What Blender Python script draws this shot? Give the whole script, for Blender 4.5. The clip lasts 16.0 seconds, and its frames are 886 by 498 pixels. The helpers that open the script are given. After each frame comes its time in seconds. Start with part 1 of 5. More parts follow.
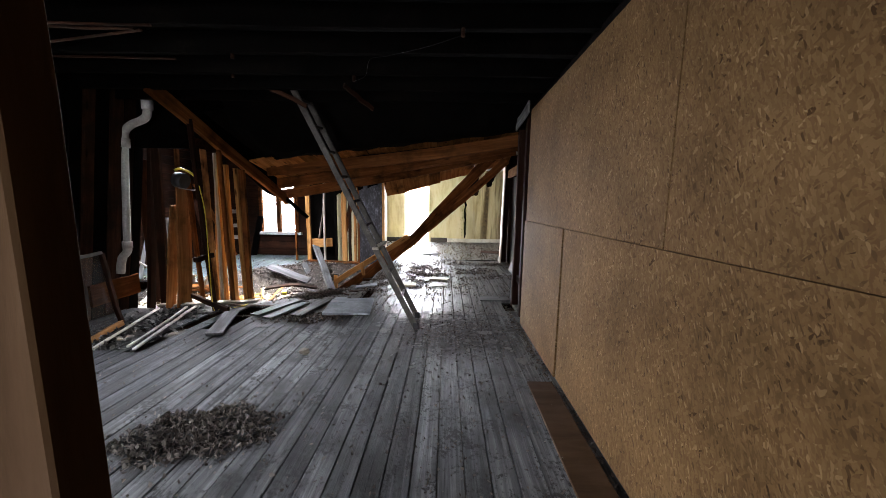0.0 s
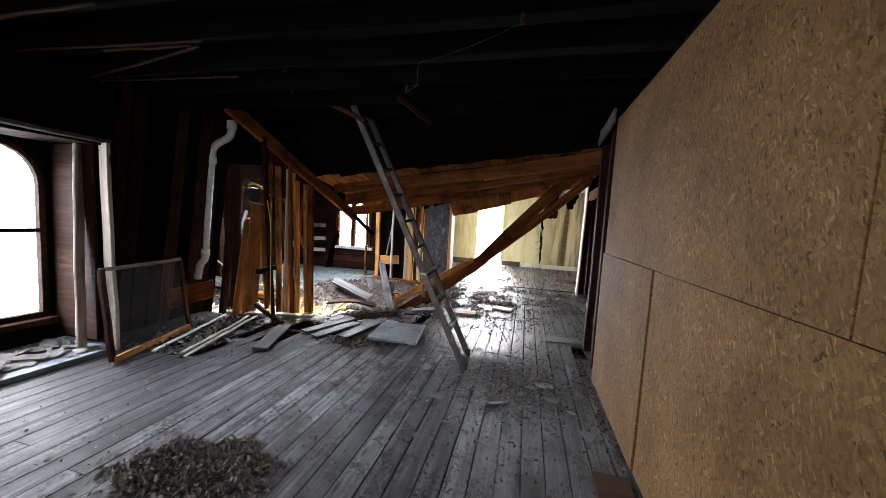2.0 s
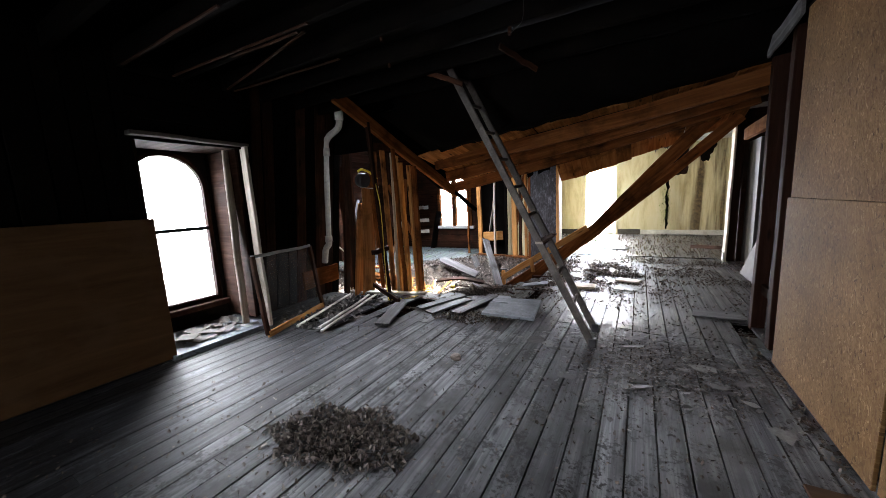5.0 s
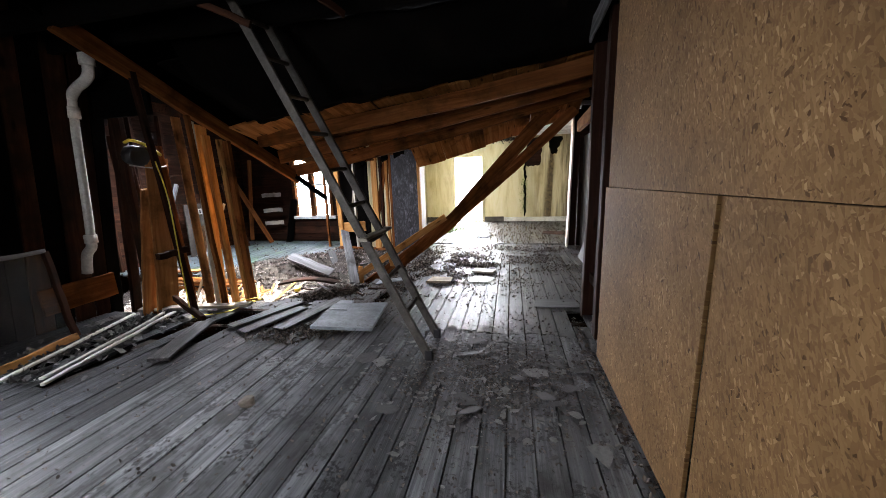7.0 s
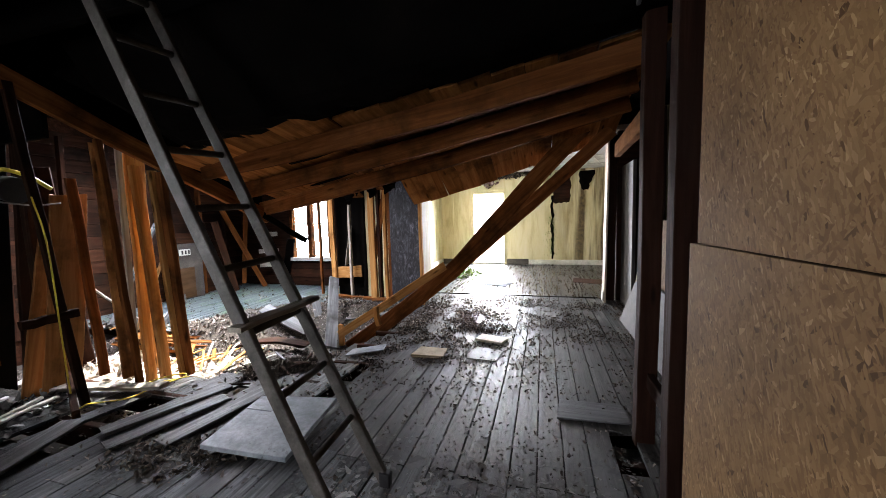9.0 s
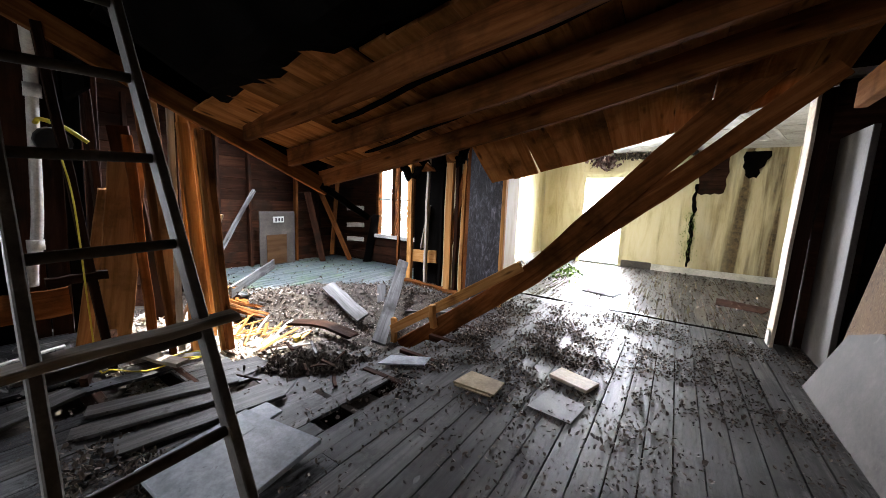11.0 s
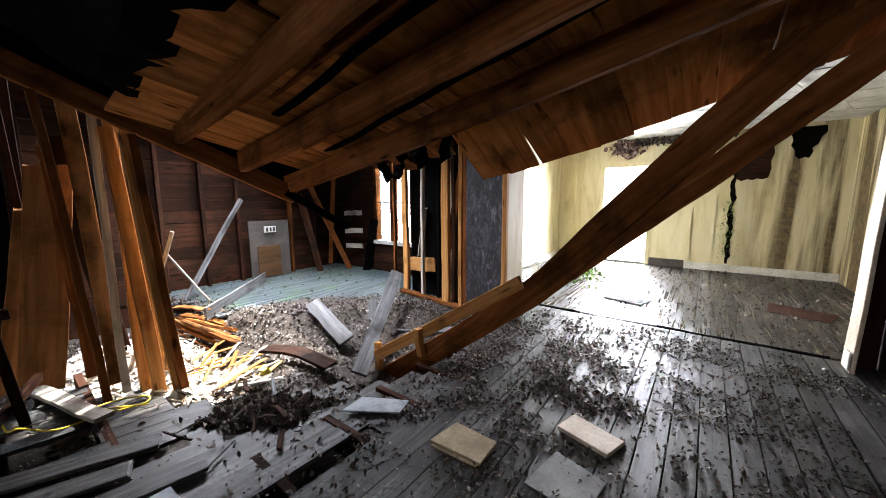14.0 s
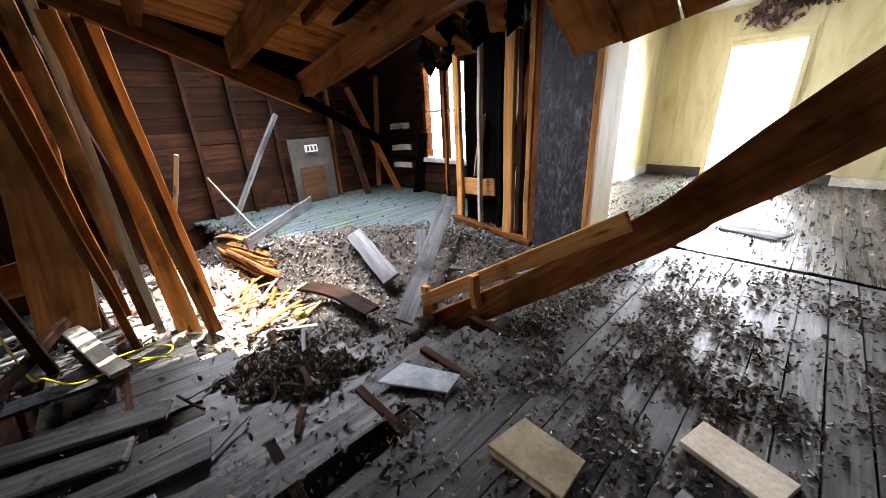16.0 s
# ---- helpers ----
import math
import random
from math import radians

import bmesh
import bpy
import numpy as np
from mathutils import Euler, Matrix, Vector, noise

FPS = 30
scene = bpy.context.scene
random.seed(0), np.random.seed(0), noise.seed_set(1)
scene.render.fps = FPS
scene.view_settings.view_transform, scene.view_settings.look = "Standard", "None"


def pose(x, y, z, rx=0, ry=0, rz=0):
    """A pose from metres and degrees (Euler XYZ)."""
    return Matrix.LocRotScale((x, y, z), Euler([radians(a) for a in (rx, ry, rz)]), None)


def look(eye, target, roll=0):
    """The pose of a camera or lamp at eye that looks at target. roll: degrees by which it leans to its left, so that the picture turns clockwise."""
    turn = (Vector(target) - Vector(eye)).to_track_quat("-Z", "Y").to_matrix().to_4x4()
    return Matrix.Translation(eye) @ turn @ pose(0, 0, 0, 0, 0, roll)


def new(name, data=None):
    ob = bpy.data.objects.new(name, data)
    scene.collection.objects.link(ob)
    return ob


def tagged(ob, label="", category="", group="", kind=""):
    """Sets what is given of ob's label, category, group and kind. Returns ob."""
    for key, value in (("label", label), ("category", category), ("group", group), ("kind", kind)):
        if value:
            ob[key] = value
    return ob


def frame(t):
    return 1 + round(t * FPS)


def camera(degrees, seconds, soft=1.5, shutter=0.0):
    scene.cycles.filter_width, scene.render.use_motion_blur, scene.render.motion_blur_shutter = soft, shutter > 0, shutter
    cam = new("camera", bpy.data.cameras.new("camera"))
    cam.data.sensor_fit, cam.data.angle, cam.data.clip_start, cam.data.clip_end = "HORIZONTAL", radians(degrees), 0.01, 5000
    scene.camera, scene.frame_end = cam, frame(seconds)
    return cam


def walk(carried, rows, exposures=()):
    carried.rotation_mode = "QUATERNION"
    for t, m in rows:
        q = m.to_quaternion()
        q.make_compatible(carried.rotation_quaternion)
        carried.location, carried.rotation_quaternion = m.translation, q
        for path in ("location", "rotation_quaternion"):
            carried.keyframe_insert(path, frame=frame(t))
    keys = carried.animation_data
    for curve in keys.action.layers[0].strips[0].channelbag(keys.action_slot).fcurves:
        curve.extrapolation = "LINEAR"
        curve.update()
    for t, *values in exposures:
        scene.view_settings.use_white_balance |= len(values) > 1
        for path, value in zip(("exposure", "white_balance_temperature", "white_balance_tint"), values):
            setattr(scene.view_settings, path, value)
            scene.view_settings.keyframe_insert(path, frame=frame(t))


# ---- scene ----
cam = camera(104.3, 16.0, 0.7)
PATH = [
    (0, (0.35, 0.945, 1.393), (0.335, 2.928, 1.131), 1.0),
    (0.5, (0.391, 1.199, 1.397), (0.306, 3.182, 1.153), 4.2),
    (1, (0.466, 1.316, 1.42), (0.344, 3.3, 1.196), 4.0),
    (1.5, (0.534, 1.382, 1.417), (0.243, 3.352, 1.225), 4.3),
    (2, (0.535, 1.423, 1.432), (0.072, 3.362, 1.265), 3.3),
    (2.5, (0.447, 1.435, 1.456), (-0.25, 3.304, 1.31), 2.8),
    (3, (0.345, 1.431, 1.483), (-0.723, 3.117, 1.354), 2.6),
    (3.2, (0.318, 1.438, 1.521), (-0.851, 3.055, 1.389), 2.4),
    (5.3, (0.371, 1.672, 1.301), (-0.534, 3.43, 1.002), -4.0),
    (5.5, (0.41, 1.757, 1.298), (-0.403, 3.559, 0.996), -3.8),
    (6, (0.472, 1.862, 1.287), (-0.212, 3.707, 0.931), -4.7),
    (6.5, (0.557, 2.018, 1.282), (0.015, 3.905, 0.899), -4.9),
    (7, (0.621, 2.363, 1.285), (0.234, 4.288, 0.903), -1.8),
    (7.5, (0.69, 2.601, 1.31), (0.427, 4.551, 0.954), -2.1),
    (8, (0.76, 2.921, 1.33), (0.435, 4.878, 1.074), -2.5),
    (8.5, (0.799, 3.178, 1.354), (0.295, 5.107, 1.185), -2.8),
    (9, (0.776, 3.54, 1.316), (0.22, 5.453, 1.147), -1.6),
    (9.5, (0.759, 3.812, 1.334), (0.026, 5.656, 1.081), -2.5),
    (10, (0.77, 4.135, 1.369), (-0.145, 5.896, 1.121), -2.7),
    (10.2, (0.775, 4.224, 1.353), (-0.189, 5.957, 1.097), -1.3),
    (12.3, (0.722, 4.981, 1.297), (-0.492, 6.552, 1.055), 1.9),
    (12.5, (0.734, 5.028, 1.307), (-0.483, 6.597, 1.066), 1.4),
    (13, (0.741, 5.125, 1.303), (-0.418, 6.735, 1.044), 0.8),
    (13.5, (0.723, 5.185, 1.346), (-0.358, 6.844, 1.064), 1.1),
    (14, (0.673, 5.215, 1.358), (-0.527, 6.79, 1.075), -0.3),
    (14.5, (0.592, 5.291, 1.342), (-0.716, 6.735, 0.893), -0.9),
    (15, (0.252, 5.728, 1.277), (-1.081, 7.091, 0.673), -1.0),
    (15.5, (0.182, 5.788, 1.281), (-1.169, 7.088, 0.585), -1.6),
    (16, (0.186, 5.79, 1.285), (-1.185, 7.047, 0.55), -3.0),
]
walk(cam, [(t, look(eye, target, roll)) for t, eye, target, roll in PATH], [(0.0, 2.1), (8.0, 2.1), (16.0, 2.1)])

# ---- world and lights ----
world = bpy.data.worlds.new("world")
scene.world = world
world.use_nodes = True
wn = world.node_tree
sky = wn.nodes.new("ShaderNodeTexSky")
sky.sky_type = "NISHITA"
sky.sun_disc = False
sky.sun_elevation, sky.sun_rotation = radians(62), radians(325)
wn.nodes["Background"].inputs[1].default_value = 0.12
wn.links.new(sky.outputs[0], wn.nodes["Background"].inputs[0])

sun_data = bpy.data.lights.new("sun", "SUN")
sun_data.energy, sun_data.angle, sun_data.color = 5.0, radians(0.6), (1.0, 0.95, 0.86)
sun = new("sun", sun_data)
sun.matrix_world = look((-5.5, 9.9, 9.0), (-3.1, 6.5, 0.0))


def opening_light(name, eye, target, w, h, watts, colour=(0.93, 0.94, 1.04), spread=180):
    data = bpy.data.lights.new(name, "AREA")
    data.shape, data.size, data.size_y, data.energy, data.color, data.spread = "RECTANGLE", w, h, watts, colour, radians(spread)
    ob = new(name, data)
    ob.matrix_world = look(eye, target)
    return ob


opening_light("daylight_arched_window", (-4.2, 3.36, 1.25), (-1.0, 4.0, -0.2), 0.85, 1.7, 16, spread=105)
opening_light("daylight_bay_window", (-3.9, 9.98, 1.3), (-3.7, 5.0, 1.0), 1.15, 1.6, 18)
opening_light("daylight_far_door", (-0.7, 13.68, 1.05), (-0.6, 7.0, -1.0), 1.0, 2.1, 150, spread=130)
opening_light("daylight_side_door", (-2.38, 11.8, 1.0), (2.0, 11.6, 0.7), 1.1, 2.1, 13, spread=130)
opening_light("daylight_roof_hole", (-3.95, 7.3, 3.1), (-3.3, 6.4, 0.0), 1.7, 2.0, 115, spread=130)
# Added fill from behind, brightens the near floor and strand board.
opening_light("daylight_rear_window", (-1.2, -1.75, 0.85), (0.6, 3.0, 0.1), 1.4, 1.4, 9.0, spread=105)

# ---- materials ----


def material(name):
    m = bpy.data.materials.new(name)
    m.use_nodes = True
    return m, m.node_tree.nodes, m.node_tree.links, m.node_tree.nodes["Principled BSDF"]


def ramp(nodes, stops, mode="LINEAR"):
    r = nodes.new("ShaderNodeValToRGB")
    r.color_ramp.interpolation = mode
    while len(r.color_ramp.elements) < len(stops):
        r.color_ramp.elements.new(0.5)
    for e, (p, c) in zip(r.color_ramp.elements, stops):
        e.position, e.color = p, (*c, 1) if len(c) == 3 else c
    return r


def noise_tex(nodes, links, vec, scale, detail=4, rough=0.6, distort=0.0):
    n = nodes.new("ShaderNodeTexNoise")
    n.inputs["Scale"].default_value, n.inputs["Detail"].default_value = scale, detail
    n.inputs["Roughness"].default_value, n.inputs["Distortion"].default_value = rough, distort
    links.new(vec, n.inputs["Vector"])
    return n


def mixed(nodes, links, a, b, fac, mode="MIX"):
    m = nodes.new("ShaderNodeMix")
    m.data_type, m.blend_type = "RGBA", mode
    for sock, v in ((m.inputs[6], a), (m.inputs[7], b), (m.inputs[0], fac)):
        if hasattr(v, "is_linked"):
            links.new(v, sock)
        elif isinstance(v, (int, float)):
            sock.default_value = v
        else:
            sock.default_value = (*v, 1)
    return m.outputs[2]


def bump(nodes, links, height, strength, dist, target):
    b = nodes.new("ShaderNodeBump")
    b.inputs["Strength"].default_value, b.inputs["Distance"].default_value = strength, dist
    links.new(height, b.inputs["Height"])
    links.new(b.outputs[0], target.inputs["Normal"])


def coords(nodes, links, scale=(1, 1, 1), shift=True):
    """Object coordinates, shifted by a random amount for each object."""
    tc = nodes.new("ShaderNodeTexCoord")
    out = tc.outputs["Object"]
    if shift:
        info = nodes.new("ShaderNodeObjectInfo")
        mul = nodes.new("ShaderNodeVectorMath")
        mul.operation = "MULTIPLY_ADD"
        links.new(info.outputs["Random"], mul.inputs[0])
        mul.inputs[1].default_value = (37.0, 91.0, 53.0)
        links.new(out, mul.inputs[2])
        out = mul.outputs[0]
    mp = nodes.new("ShaderNodeMapping")
    mp.inputs["Scale"].default_value = scale
    links.new(out, mp.inputs["Vector"])
    return mp.outputs[0], out


def wood(name, dark, mid, light, rough=0.75, grain=30.0, stain=(0.03, 0.025, 0.02), stain_at=(0.5, 0.68), vary=0.35, knots=True, spec=0.07, specks=False):
    """Timber whose grain runs along local x."""
    m, n, l, bsdf = material(name)
    stretched, plain = coords(n, l, (1.2, grain, grain))
    g = noise_tex(n, l, stretched, 1.0, 6, 0.65, 0.6)
    r = ramp(n, [(0.3, dark), (0.5, mid), (0.72, light)])
    l.new(g.outputs["Fac"], r.inputs[0])
    col = r.outputs[0]
    big = noise_tex(n, l, plain, 2.6, 5, 0.6)
    br = ramp(n, [(stain_at[0], (0, 0, 0)), (stain_at[1], (1, 1, 1))])
    l.new(big.outputs["Fac"], br.inputs[0])
    col = mixed(n, l, col, stain, br.outputs[0])
    if knots:
        kmap = n.new("ShaderNodeMapping")
        kmap.inputs["Scale"].default_value = (2.2, 9, 9)
        l.new(plain, kmap.inputs["Vector"])
        v = n.new("ShaderNodeTexVoronoi")
        v.inputs["Scale"].default_value = 1.0
        l.new(kmap.outputs[0], v.inputs["Vector"])
        kr = ramp(n, [(0.06, (1, 1, 1)), (0.16, (0, 0, 0))])
        l.new(v.outputs["Distance"], kr.inputs[0])
        col = mixed(n, l, col, tuple(c * 0.35 for c in dark), kr.outputs[0])
    if specks:
        fine = noise_tex(n, l, plain, 42.0, 4, 0.7)
        patch = noise_tex(n, l, plain, 5.0, 4, 0.6)
        both = n.new("ShaderNodeMath")
        both.operation = "MULTIPLY"
        l.new(fine.outputs["Fac"], both.inputs[0])
        l.new(patch.outputs["Fac"], both.inputs[1])
        fr = ramp(n, [(0.27, (0, 0, 0)), (0.34, (1, 1, 1))])
        l.new(both.outputs[0], fr.inputs[0])
        col = mixed(n, l, col, tuple(c * 0.6 for c in stain), fr.outputs[0])
    info = n.new("ShaderNodeObjectInfo")
    vr = ramp(n, [(0.0, (1 - vary,) * 3), (1.0, (1.0 + vary * 0.4,) * 3)])
    l.new(info.outputs["Random"], vr.inputs[0])
    col = mixed(n, l, col, vr.outputs[0], 1.0, "MULTIPLY")
    l.new(col, bsdf.inputs["Base Color"])
    rr = ramp(n, [(0.3, (rough + 0.12,) * 3), (0.7, (rough - 0.12,) * 3)])
    l.new(g.outputs["Fac"], rr.inputs[0])
    l.new(rr.outputs[0], bsdf.inputs["Roughness"])
    bsdf.inputs["Specular IOR Level"].default_value = spec
    bump(n, l, g.outputs["Fac"], 0.9, 0.005, bsdf)
    return m


def osb(name):
    """Pressed strand board: layers of short strands in many directions; the sheet lies in local x and z."""
    m, n, l, bsdf = material(name)
    tc = n.new("ShaderNodeTexCoord")
    base = tc.outputs["Object"]
    warp = noise_tex(n, l, base, 22.0, 3)
    col, height = None, None
    for k, (turn, sx, sz) in enumerate([(0.2, 20, 74), (0.9, 27, 90), (2.1, 33, 115), (2.75, 19, 66), (1.5, 36, 102), (0.5, 48, 150), (2.4, 29, 84), (1.2, 50, 165)]):
        spin = n.new("ShaderNodeMapping")
        spin.inputs["Rotation"].default_value = (0, turn, 0)
        mp = n.new("ShaderNodeMapping")
        mp.inputs["Scale"].default_value = (sx, 1, sz)
        mp.inputs["Location"].default_value = (k * 3.1, k * 7.7, k * 1.3)
        add = mixed(n, l, base, warp.outputs["Color"], 0.012)
        l.new(add, spin.inputs["Vector"])
        l.new(spin.outputs[0], mp.inputs["Vector"])
        v = n.new("ShaderNodeTexVoronoi")
        v.inputs["Scale"].default_value, v.inputs["Randomness"].default_value = 1.0, 1.0
        l.new(mp.outputs[0], v.inputs["Vector"])
        sep = n.new("ShaderNodeSeparateColor")
        l.new(v.outputs["Color"], sep.inputs[0])
        r = ramp(n, [(0.0, (0.05, 0.024, 0.0085)), (0.05, (0.1, 0.053, 0.021)), (0.5, (0.13, 0.074, 0.029)), (0.92, (0.155, 0.092, 0.039)), (1.0, (0.22, 0.144, 0.072))])
        l.new(sep.outputs[0], r.inputs[0])
        if col is None:
            col, height = r.outputs[0], sep.outputs[0]
        else:
            pick = ramp(n, [(0.56, (0, 0, 0)), (0.6, (1, 1, 1))], "LINEAR")
            l.new(sep.outputs[1], pick.inputs[0])
            col = mixed(n, l, col, r.outputs[0], pick.outputs[0])
            height = mixed(n, l, height, sep.outputs[0], pick.outputs[0])
    blot = noise_tex(n, l, base, 1.7, 4)
    br = ramp(n, [(0.35, (0.7, 0.66, 0.6)), (0.65, (1.12, 1.1, 1.08))])
    l.new(blot.outputs["Fac"], br.inputs[0])
    col = mixed(n, l, col, br.outputs[0], 1.0, "MULTIPLY")
    spots = noise_tex(n, l, base, 24.0, 3, 0.7)
    sr = ramp(n, [(0.70, (0, 0, 0)), (0.76, (1, 1, 1))])
    l.new(spots.outputs["Fac"], sr.inputs[0])
    col = mixed(n, l, col, (0.14, 0.075, 0.035), sr.outputs[0])
    l.new(col, bsdf.inputs["Base Color"])
    bsdf.inputs["Roughness"].default_value = 0.85
    bsdf.inputs["Specular IOR Level"].default_value = 0.12
    bump(n, l, height, 0.3, 0.002, bsdf)
    return m


def mottled(name, stops, scale=3.0, rough=0.85, bump_s=0.4, fine=40.0, spec=0.3, metal=0.0, extra=None):
    """A plain surface with blotches and a fine grain."""
    m, n, l, bsdf = material(name)
    vec, plain = coords(n, l)
    a = noise_tex(n, l, plain, scale, 6, 0.65, 0.3)
    r = ramp(n, stops)
    l.new(a.outputs["Fac"], r.inputs[0])
    b = noise_tex(n, l, plain, fine, 4, 0.7)
    fr = ramp(n, [(0.3, (0.72, 0.72, 0.72)), (0.7, (1.1, 1.1, 1.1))])
    l.new(b.outputs["Fac"], fr.inputs[0])
    col = mixed(n, l, r.outputs[0], fr.outputs[0], 1.0, "MULTIPLY")
    if extra:
        c = noise_tex(n, l, plain, extra[0], 5, 0.7, 1.0)
        er = ramp(n, [(extra[1], (0, 0, 0)), (extra[1] + 0.08, (1, 1, 1))])
        l.new(c.outputs["Fac"], er.inputs[0])
        col = mixed(n, l, col, extra[2], er.outputs[0])
    l.new(col, bsdf.inputs["Base Color"])
    bsdf.inputs["Roughness"].default_value, bsdf.inputs["Metallic"].default_value = rough, metal
    bsdf.inputs["Specular IOR Level"].default_value = spec
    bump(n, l, b.outputs["Fac"], bump_s, 0.004, bsdf)
    return m


def scraps(name, stops, rough=0.8, spec=0.3):
    """Loose bits, each of its own shade."""
    m, n, l, bsdf = material(name)
    geo = n.new("ShaderNodeNewGeometry")
    r = ramp(n, stops)
    l.new(geo.outputs["Random Per Island"], r.inputs[0])
    tc = n.new("ShaderNodeTexCoord")
    a = noise_tex(n, l, tc.outputs["Object"], 60.0, 3)
    fr = ramp(n, [(0.3, (0.7, 0.7, 0.7)), (0.7, (1.15, 1.15, 1.15))])
    l.new(a.outputs["Fac"], fr.inputs[0])
    l.new(mixed(n, l, r.outputs[0], fr.outputs[0], 1.0, "MULTIPLY"), bsdf.inputs["Base Color"])
    bsdf.inputs["Roughness"].default_value = rough
    bsdf.inputs["Specular IOR Level"].default_value = spec
    return m


def stained_wall(name):
    """Yellowed painted wallboard with mould running down from the top."""
    m, n, l, bsdf = material(name)
    tc = n.new("ShaderNodeTexCoord")
    pos = tc.outputs["Object"]
    mp = n.new("ShaderNodeMapping")
    mp.inputs["Scale"].default_value = (3.2, 3.2, 0.7)
    l.new(pos, mp.inputs["Vector"])
    a = noise_tex(n, l, mp.outputs[0], 1.5, 6, 0.65, 0.5)
    b = noise_tex(n, l, pos, 14, 5, 0.7)
    base = ramp(n, [(0.3, (0.4, 0.33, 0.17)), (0.5, (0.54, 0.47, 0.28)), (0.75, (0.6, 0.54, 0.37))])
    l.new(a.outputs["Fac"], base.inputs[0])
    sep = n.new("ShaderNodeSeparateXYZ")
    l.new(pos, sep.inputs[0])
    band = n.new("ShaderNodeMapRange")
    band.inputs["From Min"].default_value, band.inputs["From Max"].default_value = 1.05, 1.75
    l.new(sep.outputs[0], band.inputs["Value"])
    run = n.new("ShaderNodeMapping")
    run.inputs["Scale"].default_value = (4.2, 4.2, 0.28)
    l.new(pos, run.inputs["Vector"])
    streak = noise_tex(n, l, run.outputs[0], 1.0, 5, 0.55, 0.25)
    mould = n.new("ShaderNodeMath")
    mould.operation = "MULTIPLY"
    mr = ramp(n, [(0.4, (0, 0, 0)), (0.53, (1, 1, 1))])
    l.new(streak.outputs["Fac"], mr.inputs[0])
    l.new(band.outputs[0], mould.inputs[0])
    l.new(mr.outputs[0], mould.inputs[1])
    brown = ramp(n, [(0.3, (0.03, 0.02, 0.01)), (0.7, (0.17, 0.115, 0.045))])
    l.new(b.outputs["Fac"], brown.inputs[0])
    col = mixed(n, l, base.outputs[0], brown.outputs[0], mould.outputs[0])
    l.new(col, bsdf.inputs["Base Color"])
    bsdf.inputs["Roughness"].default_value = 0.7
    bump(n, l, b.outputs["Fac"], 0.3, 0.004, bsdf)
    return m


def sooty(name):
    """Charred boarding, cracked and peeling in upright strokes."""
    m, n, l, bsdf = material(name)
    mp = n.new("ShaderNodeMapping")
    mp.inputs["Scale"].default_value = (1.0, 1.0, 0.42)
    l.new(n.new("ShaderNodeTexCoord").outputs["Object"], mp.inputs["Vector"])
    a = noise_tex(n, l, mp.outputs[0], 13.0, 8, 0.72, 1.6)
    r = ramp(n, [(0.4, (0.004, 0.004, 0.006)), (0.5, (0.022, 0.022, 0.03)), (0.6, (0.1, 0.1, 0.125)), (0.7, (0.28, 0.275, 0.31))])
    l.new(a.outputs["Fac"], r.inputs[0])
    b = noise_tex(n, l, mp.outputs[0], 2.2, 4)
    br = ramp(n, [(0.35, (0.25, 0.25, 0.25)), (0.65, (1, 1, 1))])
    l.new(b.outputs["Fac"], br.inputs[0])
    l.new(mixed(n, l, r.outputs[0], br.outputs[0], 1.0, "MULTIPLY"), bsdf.inputs["Base Color"])
    bsdf.inputs["Roughness"].default_value = 0.55
    bump(n, l, a.outputs["Fac"], 1.0, 0.02, bsdf)
    return m


FLOOR = wood("grey_floor_wood", (0.026, 0.027, 0.028), (0.125, 0.129, 0.133), (0.29, 0.297, 0.303), 0.6, 34, (0.034, 0.034, 0.033), (0.46, 0.66), 0.5, spec=0.22, specks=True)
# Dirtier boards on the left, darkened further for the shade beside the plywood.
LEFT_FLOOR = wood("dirty_shaded_floor_wood", (0.009, 0.009, 0.01), (0.034, 0.036, 0.04), (0.105, 0.112, 0.122), 0.55, 34, (0.011, 0.011, 0.012), (0.4, 0.6), 0.6, spec=0.22, specks=True)
OLD_FLOOR = wood("dirty_old_floor_wood", (0.013, 0.012, 0.011), (0.05, 0.0475, 0.0445), (0.128, 0.122, 0.116), 0.5, 30, (0.018, 0.016, 0.015), (0.45, 0.68), 0.5, spec=0.27, specks=True)
FAR_FLOOR = wood("wet_old_floor_wood", (0.02, 0.019, 0.018), (0.065, 0.062, 0.058), (0.15, 0.144, 0.137), 0.3, 30, (0.022, 0.02, 0.018), (0.45, 0.68), 0.4, spec=0.5, specks=True)
BAY_FLOOR = wood("mossy_floor_wood", (0.022, 0.03, 0.034), (0.052, 0.068, 0.075), (0.105, 0.126, 0.135), 0.5, 26, (0.045, 0.085, 0.025), (0.5, 0.7), 0.3, spec=0.5)
FRESH = wood("orange_stud_wood", (0.25, 0.108, 0.028), (0.45, 0.22, 0.07), (0.6, 0.33, 0.13), 0.7, 22, (0.1, 0.038, 0.012), (0.56, 0.78), 0.3)
RED = wood("reddish_beam_wood", (0.075, 0.023, 0.007), (0.15, 0.053, 0.016), (0.24, 0.094, 0.032), 0.92, 20, (0.035, 0.013, 0.005), (0.47, 0.7), 0.3, spec=0.02)
DECK = wood("roof_deck_wood", (0.17, 0.063, 0.016), (0.3, 0.12, 0.034), (0.41, 0.18, 0.058), 0.9, 18, (0.07, 0.026, 0.009), (0.5, 0.7), 0.45, spec=0.03)
DARK = wood("dark_wall_wood", (0.017, 0.0062, 0.0033), (0.033, 0.0125, 0.0065), (0.058, 0.024, 0.0125), 0.8, 20, (0.014, 0.008, 0.005), (0.45, 0.65), 0.5)
